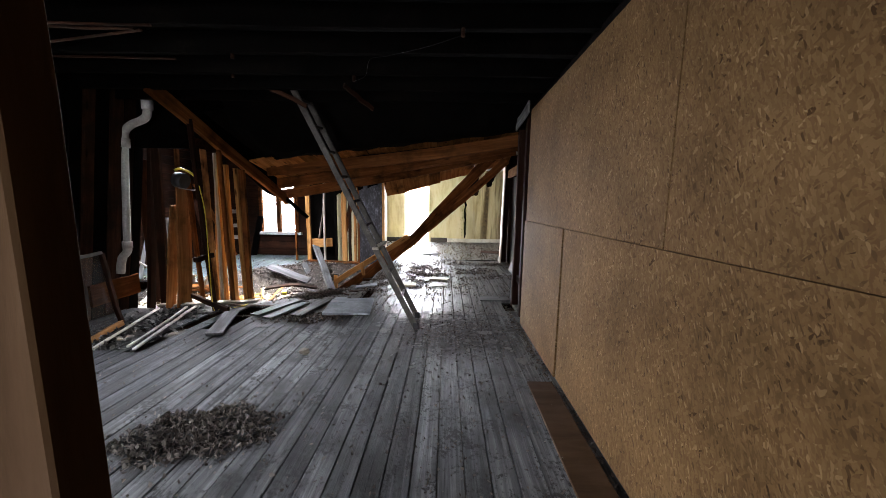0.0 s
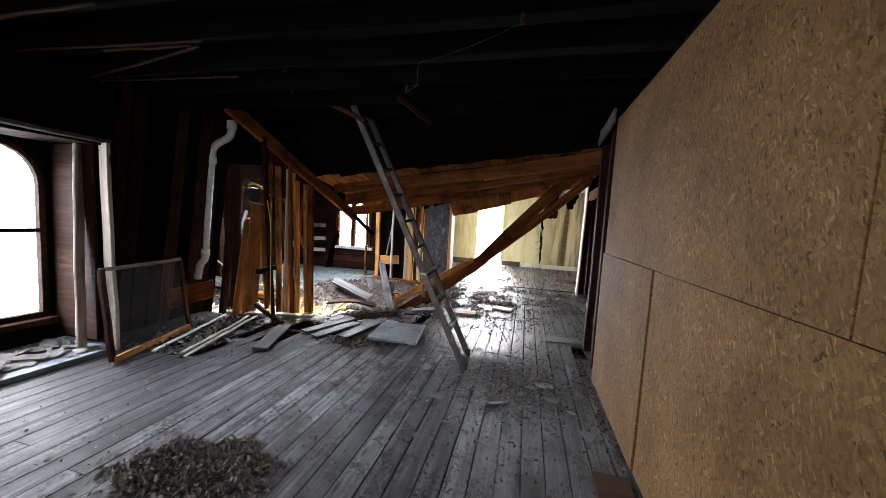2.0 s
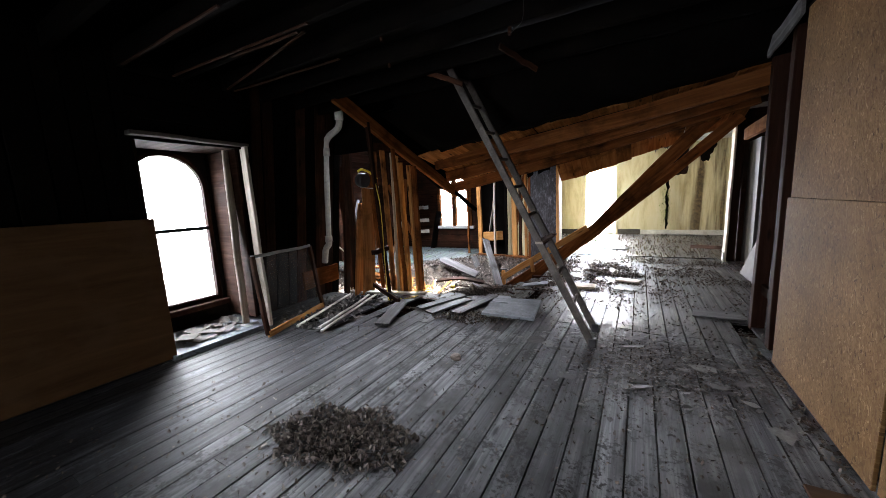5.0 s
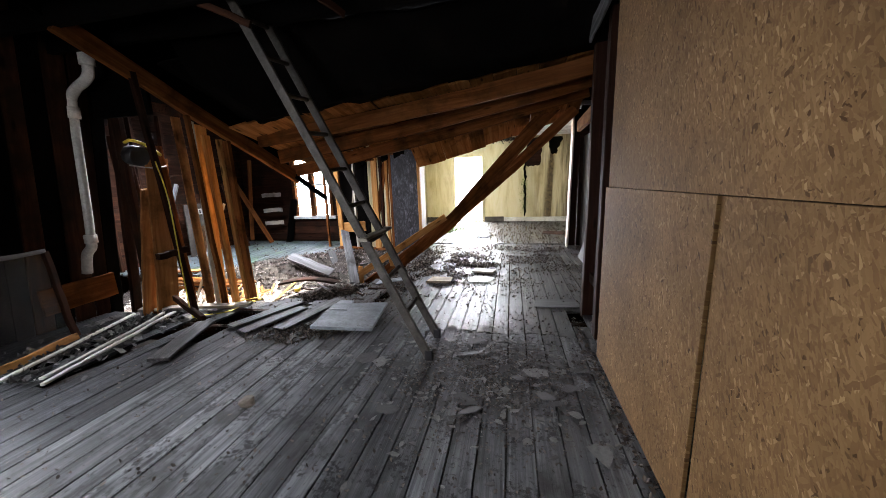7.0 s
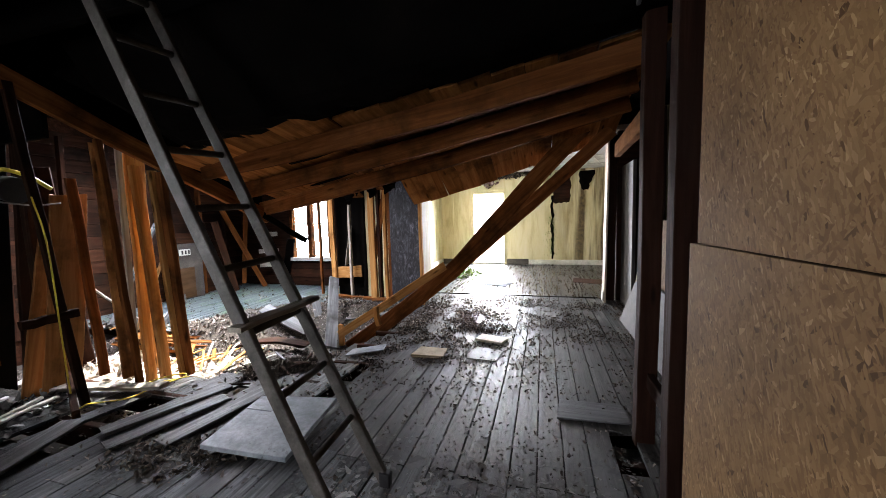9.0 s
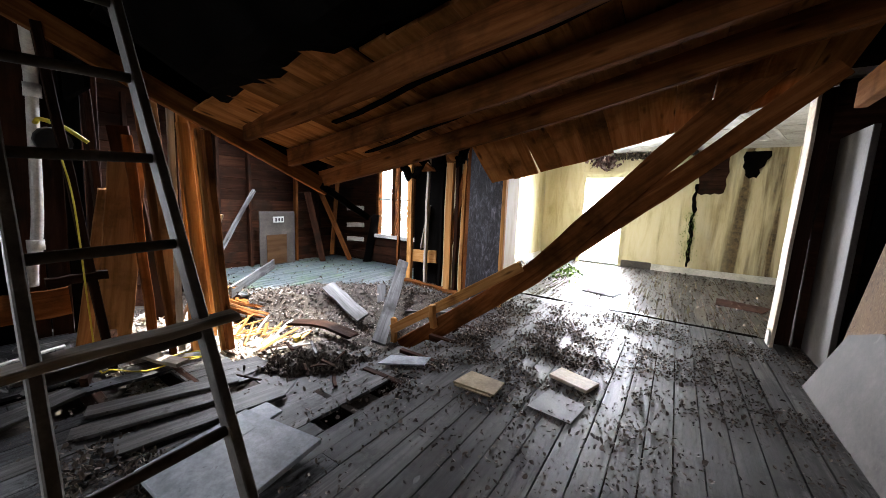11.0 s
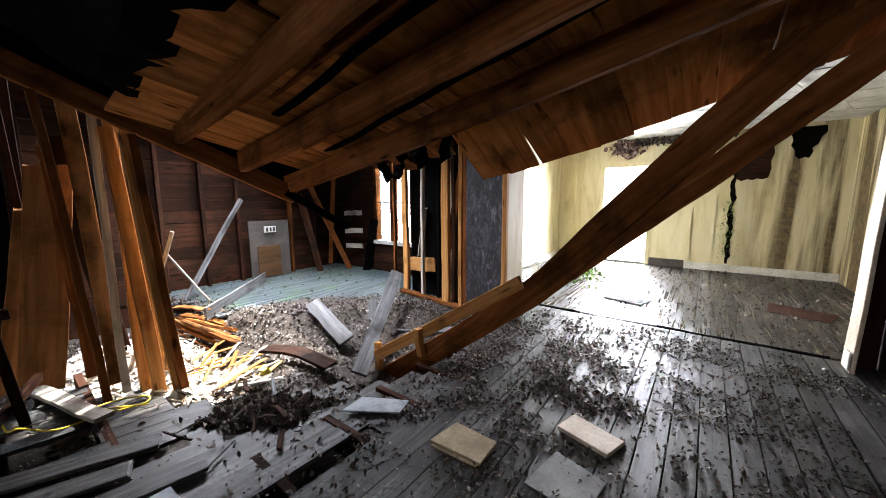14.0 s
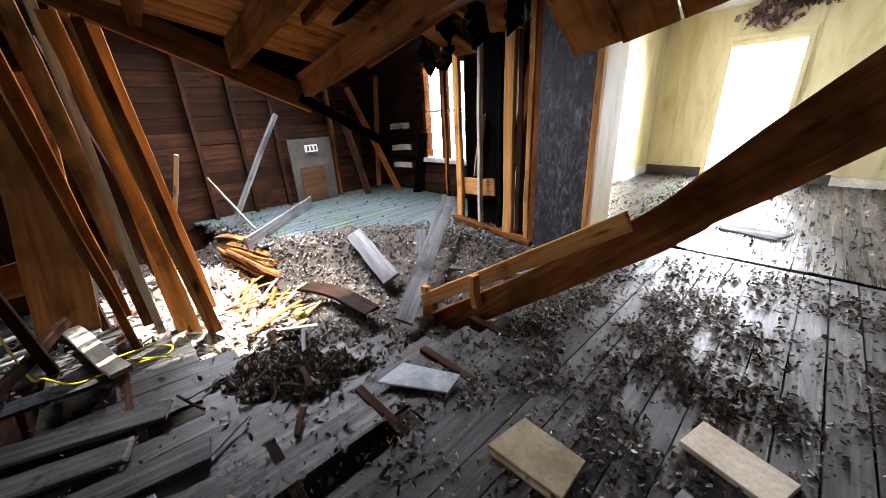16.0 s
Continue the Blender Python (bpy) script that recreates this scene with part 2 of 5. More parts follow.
POST = wood("dark_post_wood", (0.01, 0.0037, 0.0023), (0.019, 0.0075, 0.0045), (0.033, 0.013, 0.008), 0.9, 20, (0.02, 0.01, 0.007), (0.5, 0.75), 0.3)
PALE = wood("pale_weathered_wood", (0.24, 0.21, 0.17), (0.4, 0.36, 0.3), (0.55, 0.51, 0.44), 0.7, 22, (0.12, 0.1, 0.08), (0.55, 0.75), 0.3)
GREYWOOD = wood("grey_weathered_board", (0.06, 0.06, 0.06), (0.125, 0.125, 0.127), (0.22, 0.222, 0.226), 0.65, 22, (0.045, 0.042, 0.04), (0.5, 0.72), 0.35)
TAN = wood("brown_wide_board", (0.14, 0.058, 0.018), (0.27, 0.12, 0.04), (0.39, 0.19, 0.07), 0.8, 16, (0.05, 0.02, 0.008), (0.5, 0.72), 0.3)
PLY = wood("brown_plywood", (0.04, 0.02, 0.009), (0.062, 0.032, 0.0145), (0.088, 0.048, 0.022), 0.65, 9, (0.08, 0.045, 0.025), (0.52, 0.75), 0.2, False)
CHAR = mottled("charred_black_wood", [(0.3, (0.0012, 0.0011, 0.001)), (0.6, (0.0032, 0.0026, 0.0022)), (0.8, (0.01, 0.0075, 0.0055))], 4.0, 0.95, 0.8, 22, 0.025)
SOOT = sooty("sooty_blue_black_wall")
OSB = osb("strand_board")
YELLOW = stained_wall("stained_yellow_wallboard")
WHITE = mottled("dirty_white_paint", [(0.3, (0.42, 0.41, 0.37)), (0.6, (0.66, 0.65, 0.61)), (0.8, (0.74, 0.73, 0.7))], 3.0, 0.6, 0.2, 30, extra=(5.0, 0.62, (0.2, 0.17, 0.12)))
PVC = mottled("grey_white_plastic", [(0.3, (0.40, 0.38, 0.35)), (0.6, (0.6, 0.58, 0.54)), (0.8, (0.66, 0.64, 0.61))], 5.0, 0.4, 0.1, 50, 0.4)
ALU = mottled("dull_aluminium", [(0.3, (0.036, 0.031, 0.026)), (0.55, (0.075, 0.067, 0.058)), (0.8, (0.15, 0.137, 0.122))], 9.0, 0.65, 0.3, 60, 0.25, 0.0)
TILE = mottled("cream_card", [(0.3, (0.42, 0.33, 0.22)), (0.6, (0.62, 0.54, 0.42)), (0.8, (0.72, 0.66, 0.56))], 4.0, 0.7, 0.3, 40)
TILE2 = mottled("tan_card", [(0.3, (0.2, 0.15, 0.085)), (0.6, (0.33, 0.26, 0.16)), (0.8, (0.42, 0.35, 0.23))], 7.0, 0.75, 0.3, 40, extra=(30.0, 0.66, (0.05, 0.04, 0.03)))
TILE3 = mottled("grey_card", [(0.3, (0.09, 0.085, 0.08)), (0.6, (0.17, 0.165, 0.155)), (0.8, (0.27, 0.26, 0.25))], 6.0, 0.6, 0.3, 40)
BLUEGREY = mottled("blue_grey_sheet", [(0.3, (0.14, 0.155, 0.17)), (0.6, (0.27, 0.295, 0.32)), (0.8, (0.4, 0.43, 0.46))], 6.0, 0.5, 0.3, 40, extra=(9.0, 0.62, (0.06, 0.06, 0.06)))
SILLDUST = mottled("dusty_blue_sill", [(0.3, (0.06, 0.072, 0.085)), (0.6, (0.13, 0.15, 0.17)), (0.8, (0.24, 0.27, 0.3))], 7.0, 0.6, 0.4, 40, extra=(9.0, 0.58, (0.02, 0.02, 0.02)))
GREYBOARD = mottled("grey_brown_board", [(0.3, (0.04, 0.034, 0.029)), (0.6, (0.068, 0.058, 0.05)), (0.8, (0.105, 0.09, 0.078))], 3.0, 0.75, 0.2, 40)
GREYPANEL = mottled("grey_wallboard", [(0.3, (0.042, 0.036, 0.031)), (0.6, (0.078, 0.068, 0.059)), (0.8, (0.125, 0.112, 0.098))], 3.0, 0.8, 0.3, 30, extra=(8.0, 0.64, (0.1, 0.09, 0.08)))
DIRT = mottled("earth_and_dust", [(0.3, (0.025, 0.02, 0.016)), (0.6, (0.06, 0.05, 0.04)), (0.8, (0.13, 0.11, 0.09))], 12.0, 0.95, 1.0, 50)
GROUND = mottled("grass_and_earth", [(0.3, (0.05, 0.06, 0.03)), (0.6, (0.09, 0.1, 0.05)), (0.8, (0.14, 0.14, 0.09))], 0.4, 0.95, 0.5, 6)
# Lighter copy of the dead leaves: sun and glints on the heap, put into colour.
HEAP_LEAF = scraps("sunlit_leaves", [(0.0, (0.02, 0.013, 0.01)), (0.5, (0.068, 0.048, 0.038)), (0.88, (0.15, 0.115, 0.095)), (1.0, (0.42, 0.37, 0.33))], 0.5, 0.45)
LEAF = scraps("dead_leaves", [(0.0, (0.018, 0.011, 0.008)), (0.5, (0.06, 0.042, 0.03)), (0.85, (0.13, 0.098, 0.076)), (1.0, (0.32, 0.27, 0.23))], 0.6, 0.3)
CHIP = scraps("dark_crumbs", [(0.0, (0.03, 0.023, 0.018)), (0.6, (0.085, 0.068, 0.055)), (1.0, (0.2, 0.165, 0.135))])
CHAFF = scraps("grey_brown_chaff", [(0.0, (0.05, 0.042, 0.036)), (0.6, (0.13, 0.112, 0.097)), (1.0, (0.28, 0.25, 0.22))])
FLAKE = scraps("plaster_flakes", [(0.0, (0.05, 0.048, 0.046)), (0.6, (0.11, 0.107, 0.104)), (1.0, (0.26, 0.255, 0.245))])
SPLINTER = scraps("bright_splinters", [(0.0, (0.24, 0.17, 0.11)), (0.4, (0.46, 0.4, 0.33)), (1.0, (0.72, 0.68, 0.63))])
FLUFF = scraps("brown_insulation", [(0.0, (0.08, 0.04, 0.035)), (0.6, (0.2, 0.12, 0.11)), (1.0, (0.42, 0.34, 0.32))])
BLACKPAINT = mottled("black_paint", [(0.3, (0.012, 0.012, 0.013)), (0.7, (0.03, 0.03, 0.032))], 5, 0.5, 0.2)
YELLOWP = mottled("yellow_plastic", [(0.3, (0.62, 0.45, 0.02)), (0.7, (0.75, 0.6, 0.04))], 6, 0.45, 0.1, 40, 0.5)
MOSS = scraps("green_moss", [(0.0, (0.05, 0.09, 0.015)), (1.0, (0.16, 0.26, 0.05))])
WIRE = mottled("grey_wire", [(0.3, (0.2, 0.2, 0.19)), (0.7, (0.35, 0.34, 0.33))], 8, 0.5, 0.1, 50, 0.5, 0.3)

glass_m, gn, gl, gb = material("dusty_glass")
gb.inputs["Base Color"].default_value = (0.9, 0.92, 0.92, 1)
gb.inputs["Transmission Weight"].default_value, gb.inputs["Roughness"].default_value, gb.inputs["IOR"].default_value = 1.0, 0.04, 1.1
GLASS = glass_m
dust_m, dn, dl, db = material("dusty_screen")
dv = noise_tex(dn, dl, dn.new("ShaderNodeTexCoord").outputs["Object"], 6.0, 5)
dr_ = ramp(dn, [(0.35, (0.15, 0.15, 0.15)), (0.7, (0.45, 0.45, 0.45))])
dl.new(dv.outputs["Fac"], dr_.inputs[0])
tr = dn.new("ShaderNodeBsdfTransparent")
mx = dn.new("ShaderNodeMixShader")
db.inputs["Base Color"].default_value, db.inputs["Roughness"].default_value = (0.06, 0.06, 0.06, 1), 0.35
dl.new(dr_.outputs[0], mx.inputs[0])
dl.new(tr.outputs[0], mx.inputs[1])
dl.new(db.outputs[0], mx.inputs[2])
dl.new(mx.outputs[0], dn["Material Output"].inputs[0])
SCREEN = dust_m

# ---- building helpers ----
rng = random.Random(11)


def mesh_of(name, bm, mat):
    me = bpy.data.meshes.new(name)
    bm.to_mesh(me)
    bm.free()
    if mat:
        me.materials.append(mat)
    return me


def thing(name, bm, mat, label, category, group="", kind="", m=None):
    ob = new(name, mesh_of(name, bm, mat))
    if m is not None:
        ob.matrix_world = m
    return tagged(ob, label, category, group, kind)


def holder(name, label, category, m=None, group="", kind=""):
    ob = new(name)
    ob.empty_display_size = 0.1
    if m is not None:
        ob.matrix_world = m
    return tagged(ob, label, category, group, kind)


def part(name, bm, mat, parent, label="", m=None):
    """One mesh under a thing; m is its pose in the world."""
    ob = new(name, mesh_of(name, bm, mat) if not isinstance(bm, bpy.types.Mesh) else bm)
    ob.parent = parent
    root = Matrix.Identity(4)
    chain = parent
    while chain is not None:
        root = chain.matrix_basis @ root
        chain = chain.parent
    ob.matrix_basis = root.inverted() @ (m if m is not None else Matrix.Identity(4))
    return tagged(ob, label)


def add_box(bm, lo, hi):
    """An axis-aligned box into bm."""
    vs = [bm.verts.new((x, y, z)) for x in (lo[0], hi[0]) for y in (lo[1], hi[1]) for z in (lo[2], hi[2])]
    for f in ((0, 1, 3, 2), (4, 6, 7, 5), (0, 4, 5, 1), (2, 3, 7, 6), (0, 2, 6, 4), (1, 5, 7, 3)):
        bm.faces.new([vs[i] for i in f])
    return vs


def box(lo, hi, bevel=0.0):
    bm = bmesh.new()
    add_box(bm, lo, hi)
    bmesh.ops.recalc_face_normals(bm, faces=bm.faces)
    if bevel:
        bmesh.ops.bevel(bm, geom=bm.edges[:], offset=bevel, segments=1, affect="EDGES")
    return bm


def timber(length, w, h, segs=5, warp=0.006, ragged=0.0, worn=0.004, seed=None, bow=0.0):
    """A worn length of timber along local x, w across local y, h along local z, with chamfered and slightly wavy edges."""
    r = random.Random(seed if seed is not None else rng.random())
    bm = bmesh.new()
    c = min(worn, w * 0.3, h * 0.3)
    ring = [(-w / 2 + c, -h / 2), (w / 2 - c, -h / 2), (w / 2, -h / 2 + c), (w / 2, h / 2 - c), (w / 2 - c, h / 2), (-w / 2 + c, h / 2), (-w / 2, h / 2 - c), (-w / 2, -h / 2 + c)]
    rows = []
    for k in range(segs + 1):
        f = k / segs
        oy, oz = r.uniform(-warp, warp), r.uniform(-warp, warp) + bow * 4 * f * (1 - f)
        row = []
        for y, z in ring:
            x = f * length
            if ragged and k in (0, segs):
                x += r.uniform(-ragged, ragged) if k == segs else r.uniform(-ragged, ragged) * 0.6
            row.append(bm.verts.new((x, y + oy, z + oz)))
        rows.append(row)
    for a, b in zip(rows, rows[1:]):
        for i in range(8):
            bm.faces.new((a[i], a[(i + 1) % 8], b[(i + 1) % 8], b[i]))
    bm.faces.new(rows[0][::-1])
    bm.faces.new(rows[-1])
    bmesh.ops.recalc_face_normals(bm, faces=bm.faces)
    return bm


def along(a, b, up=(0, 0, 1), roll=0.0):
    """The pose that lays local x from a to b, with local z as near up as can be."""
    a, b = Vector(a), Vector(b)
    x = (b - a).normalized()
    z = Vector(up)
    z = z - x * z.dot(x)
    z = (z if z.length > 1e-4 else Vector((0, 1, 0)) - x * x.y).normalized()
    y = z.cross(x)
    m = Matrix((x, y, z)).transposed().to_4x4()
    m.translation = a
    return m @ pose(0, 0, 0, roll, 0, 0)


def beam(name, a, b, w, h, mat, label, category, group="", up=(0, 0, 1), roll=0.0, kind="", **kw):
    bm = timber((Vector(b) - Vector(a)).length, w, h, **kw)
    return thing(name, bm, mat, label, category, group, kind, along(a, b, up, roll))


def beam_part(name, a, b, w, h, mat, parent, label="", up=(0, 0, 1), roll=0.0, **kw):
    bm = timber((Vector(b) - Vector(a)).length, w, h, **kw)
    return part(name, bm, mat, parent, label, along(a, b, up, roll))


def tube(points, radius, sides=10):
    """A round tube along a smoothed line of points."""
    pts = [Vector(p) for p in points]
    bm = bmesh.new()
    rows = []
    for k, p in enumerate(pts):
        d = (pts[min(k + 1, len(pts) - 1)] - pts[max(k - 1, 0)]).normalized()
        side = d.cross(Vector((0.3, 0.9, 0.2))).normalized()
        up = side.cross(d)
        rows.append([bm.verts.new(p + radius * (math.cos(2 * math.pi * i / sides) * side + math.sin(2 * math.pi * i / sides) * up)) for i in range(sides)])
    for a, b in zip(rows, rows[1:]):
        for i in range(sides):
            bm.faces.new((a[i], a[(i + 1) % sides], b[(i + 1) % sides], b[i]))
    bm.faces.new(rows[0][::-1])
    bm.faces.new(rows[-1])
    bmesh.ops.recalc_face_normals(bm, faces=bm.faces)
    for f in bm.faces:
        f.smooth = len(f.verts) == 4
    return bm


def smooth_line(points, steps=6):
    """More points along a line, by Catmull-Rom."""
    p = [Vector(q) for q in points]
    p = [p[0] * 2 - p[1]] + p + [p[-1] * 2 - p[-2]]
    out = []
    for i in range(1, len(p) - 2):
        for s in range(steps):
            t = s / steps
            out.append(0.5 * ((2 * p[i]) + (p[i + 1] - p[i - 1]) * t + (2 * p[i - 1] - 5 * p[i] + 4 * p[i + 1] - p[i + 2]) * t * t + (3 * p[i] - p[i - 1] - 3 * p[i + 1] + p[i + 2]) * t**3))
    return out + [p[-2]]


def scatter(name, count, place, size, mat, label, category, seed, curl=0.5, tilt=0.6, aspect=0.6, lift=0.004, flat=False):
    """Many small bent scraps as one mesh. place(r) gives x, y, z."""
    r = random.Random(seed)
    verts, faces = [], []
    for _ in range(count):
        x, y, z = place(r)
        s = r.uniform(*size)
        a = r.uniform(0, 2 * math.pi)
        tx, ty = (r.gauss(0, tilt), r.gauss(0, tilt)) if not flat else (r.gauss(0, 0.08), r.gauss(0, 0.08))
        rot = Euler((tx, ty, a)).to_matrix()
        w = s * aspect * r.uniform(0.6, 1.3)
        up = s * curl * r.uniform(-0.3, 0.6)
        shape = [(-s, 0, 0), (-s * 0.3, -w, up), (s * 0.45, -w * 0.8, up), (s, 0, -up * 0.3), (s * 0.4, w * 0.9, up), (-s * 0.35, w, up * 0.8), (0, 0, -up * 0.2)]
        pts = [rot @ (Vector(q) * r.uniform(0.55, 1.25)) for q in shape]
        low = min(q.z for q in pts)
        b = len(verts)
        verts += [(x + q.x, y + q.y, z + q.z - low * 0.7 + lift) for q in pts]
        faces += [(b + i, b + (i + 1) % 6, b + 6) for i in range(6)]
    me = bpy.data.meshes.new(name)
    me.from_pydata(verts, [], faces)
    me.materials.append(mat)
    return tagged(new(name, me), label, category, "", "stuff")


def inside(poly, x, y):
    hit = False
    for (x1, y1), (x2, y2) in zip(poly, poly[1:] + poly[:1]):
        if (y1 > y) != (y2 > y) and x < (x2 - x1) * (y - y1) / (y2 - y1) + x1:
            hit = not hit
    return hit


HOLE = [(-6.0, 5.2), (-3.2, 5.28), (-2.75, 5.55), (-2.2, 5.92), (-1.65, 6.65), (-1.25, 6.9), (-1.0, 7.5), (-1.35, 8.2), (-2.0, 8.45), (-3.0, 8.2), (-3.4, 7.5), (-3.8, 6.8), (-4.6, 6.65), (-6.0, 6.4)]


def floor_z(x, y):
    return -0.17 * math.exp(-((x + 2.3) ** 2 + (y - 7.0) ** 2) / 1.5)

# ---- large structure ----
thing("ground", box((-70, -60, -3.4), (70, 80, -3.2)), GROUND, "grass and bare earth round the house", "ground", kind="structure")
thing("subfloor", box((-6.0, -1.6, -0.75), (2.8, 13.8, -0.6)), DIRT, "dusty lath and rubble under the broken floor", "floor", kind="structure")


def wall(name, lo, hi, mat, label):
    return thing(name, box(lo, hi), mat, label, "wall", kind="structure")


def pierced(name, axis, at, thick, span, height, holes, mat, label):
    """A wall across one axis with rectangular openings (a, b, low, high)."""
    bm = bmesh.new()
    cuts = sorted({span[0], span[1], *[h[0] for h in holes], *[h[1] for h in holes]})
    for a, b in zip(cuts, cuts[1:]):
        mid = (a + b) / 2
        over = [h for h in holes if h[0] <= mid <= h[1]]
        runs = [(height[0], over[0][2]), (over[0][3], height[1])] if over else [height]
        for lo, hi in runs:
            if hi - lo < 1e-3:
                continue
            p = (at, a, lo) if axis == "x" else (a, at, lo)
            q = (at + thick, b, hi) if axis == "x" else (b, at + thick, hi)
            add_box(bm, p, q)
    bmesh.ops.remove_doubles(bm, verts=bm.verts, dist=1e-5)
    bmesh.ops.recalc_face_normals(bm, faces=bm.faces)
    return thing(name, bm, mat, label, "wall", kind="structure")


pierced("wall_west", "x", -4.06, 0.14, (-1.6, 5.2), (-0.6, 3.0), [(2.98, 3.74, 0.28, 1.98)], CHAR, "blackened outer wall with an arched window opening")
wall("wall_bay_south", (-5.86, 5.06, -0.6), (-4.06, 5.2, 3.0), DARK, "dark boarded end wall of the bay")
wall("wall_bay_west", (-5.86, 5.2, -0.6), (-5.72, 9.9, 3.0), DARK, "dark brown outer wall of the bay")
pierced("wall_bay_north", "y", 9.76, 0.14, (-5.72, -2.24), (-0.6, 3.0), [(-4.42, -3.42, 0.58, 2.0)], DARK, "dark outer wall with a two-light window")
pierced("wall_far_west", "x", -2.24, 0.14, (9.0, 13.4), (-0.1, 3.0), [(11.35, 12.2, 0.02, 2.0)], YELLOW, "yellowed wall with a bright doorway")
pierced("wall_far_north", "y", 13.4, 0.14, (-2.24, 2.6), (-0.1, 3.0), [(-1.13, -0.28, 0.02, 2.02)], YELLOW, "stained yellow wall with a bright doorway")
wall("wall_far_east", (2.46, 9.3, -0.1), (2.6, 13.4, 3.0), YELLOW, "stained yellow side wall of the far room")
wall("wall_east", (2.6, -1.6, -0.6), (2.74, 9.3, 3.0), CHAR, "black wall behind the studs")
wall("wall_east_return", (1.86, 9.3, -0.1), (2.46, 9.42, 3.0), DARK, "dark return wall beside the far room")
wall("wall_far_south", (-2.1, 8.98, -0.1), (-1.14, 9.06, 2.9), YELLOW, "yellowed back of the burnt partition")
# Out of view; its low opening is made up to let the fill in.
pierced("wall_south", "y", -1.6, 0.14, (-3.92, 2.6), (-0.6, 3.0), [(-1.9, -0.5, 0.15, 1.55)], DARK, "unseen dark wall with an added opening for the rear fill light")

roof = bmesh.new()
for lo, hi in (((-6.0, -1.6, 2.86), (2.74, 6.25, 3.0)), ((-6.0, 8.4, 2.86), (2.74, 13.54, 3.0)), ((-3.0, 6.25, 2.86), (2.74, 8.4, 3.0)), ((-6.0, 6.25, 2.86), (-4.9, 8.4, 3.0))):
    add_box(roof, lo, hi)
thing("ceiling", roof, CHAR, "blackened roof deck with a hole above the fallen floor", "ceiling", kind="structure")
far_ceiling = bmesh.new()
add_box(far_ceiling, (-2.1, 9.2, 2.56), (2.46, 13.4, 2.62))
for k in range(3):
    add_box(far_ceiling, (-2.1, 10.1 + k * 1.22, 2.552), (2.46, 10.11 + k * 1.22, 2.56))
thing("ceiling_far_room", far_ceiling, WHITE, "dirty white boarded ceiling of the far room", "ceiling", kind="structure")

# bright overcast distance outside the openings
glow, gwn, gwl, gwb = material("bright_sky")
gwb.inputs["Base Color"].default_value = (0.8, 0.85, 0.9, 1)
gwb.inputs["Emission Color"].default_value, gwb.inputs["Emission Strength"].default_value = (0.93, 0.97, 1.0, 1), 2.2
for lo, hi in (((-4.95, 1.6, -1.5), (-4.9, 4.95, 4.0)), ((-5.7, 10.6, -1.0), (-2.6, 10.65, 4.0)), ((-2.6, 14.6, -1.0), (1.6, 14.65, 4.0)), ((-3.35, 10.68, -1.0), (-3.3, 18.0, 4.0)), ((-3.6, -2.5, -0.5), (0.0, -2.45, 3.5))):
    thing("backdrop", box(lo, hi), glow, "bright overcast sky outside the house", "backdrop", kind="structure")

# floor planks
floor = holder("floor", "grey worn plank floor, broken open at a hole", "floor", kind="structure")
floor_far = holder("floor_far_room", "grey worn plank floor with leaves", "floor", kind="structure")
floor_bay = holder("floor_bay", "pale blue-green mossy plank floor", "floor", kind="structure")
GAPS = [(-0.88, -0.8, 5.6, 6.5), (-1.78, -1.66, 4.95, 5.75), (-2.1, -2.0, 4.6, 5.5), (1.14, 1.3, 5.35, 5.75), (-3.02, -2.9, 3.9, 5.2), (-2.62, -2.5, 3.9, 5.2), (-2.36, -2.22, 4.5, 5.4)]


def plank(parent, mat, x, y1, y2, w, drop=0.0, r=rng, name="floor_plank"):
    n = max(2, int((y2 - y1) / 0.35))
    bm = bmesh.new()
    c = 0.0015
    ring = [(-w / 2, -0.024), (w / 2, -0.024), (w / 2, -c), (w / 2, 0), (-w / 2, 0), (-w / 2, -c)]
    rows = []
    tilt, lift, end = r.uniform(-0.006, 0.006), r.uniform(-0.0015, 0.0015), r.uniform(-0.02, 0.03)
    for k in range(n + 1):
        y = y1 + (y2 - y1) * k / n
        z = floor_z(x, y) + drop + lift
        rows.append([bm.verts.new((y - y1 + (r.uniform(-0.02, 0.02) * (k in (0, n)) if abs(end) > 0.02 else 0), -dx, z + dz + tilt * dx)) for dx, dz in ring])
    for a, b in zip(rows, rows[1:]):
        for i in range(6):
            bm.faces.new((a[i], a[(i + 1) % 6], b[(i + 1) % 6], b[i]))
    bm.faces.new(rows[0][::-1])
    bm.faces.new(rows[-1])
    bmesh.ops.recalc_face_normals(bm, faces=bm.faces)
    return part(name, bm, mat, parent, "", pose(x, y1, 0, 0, 0, 90))


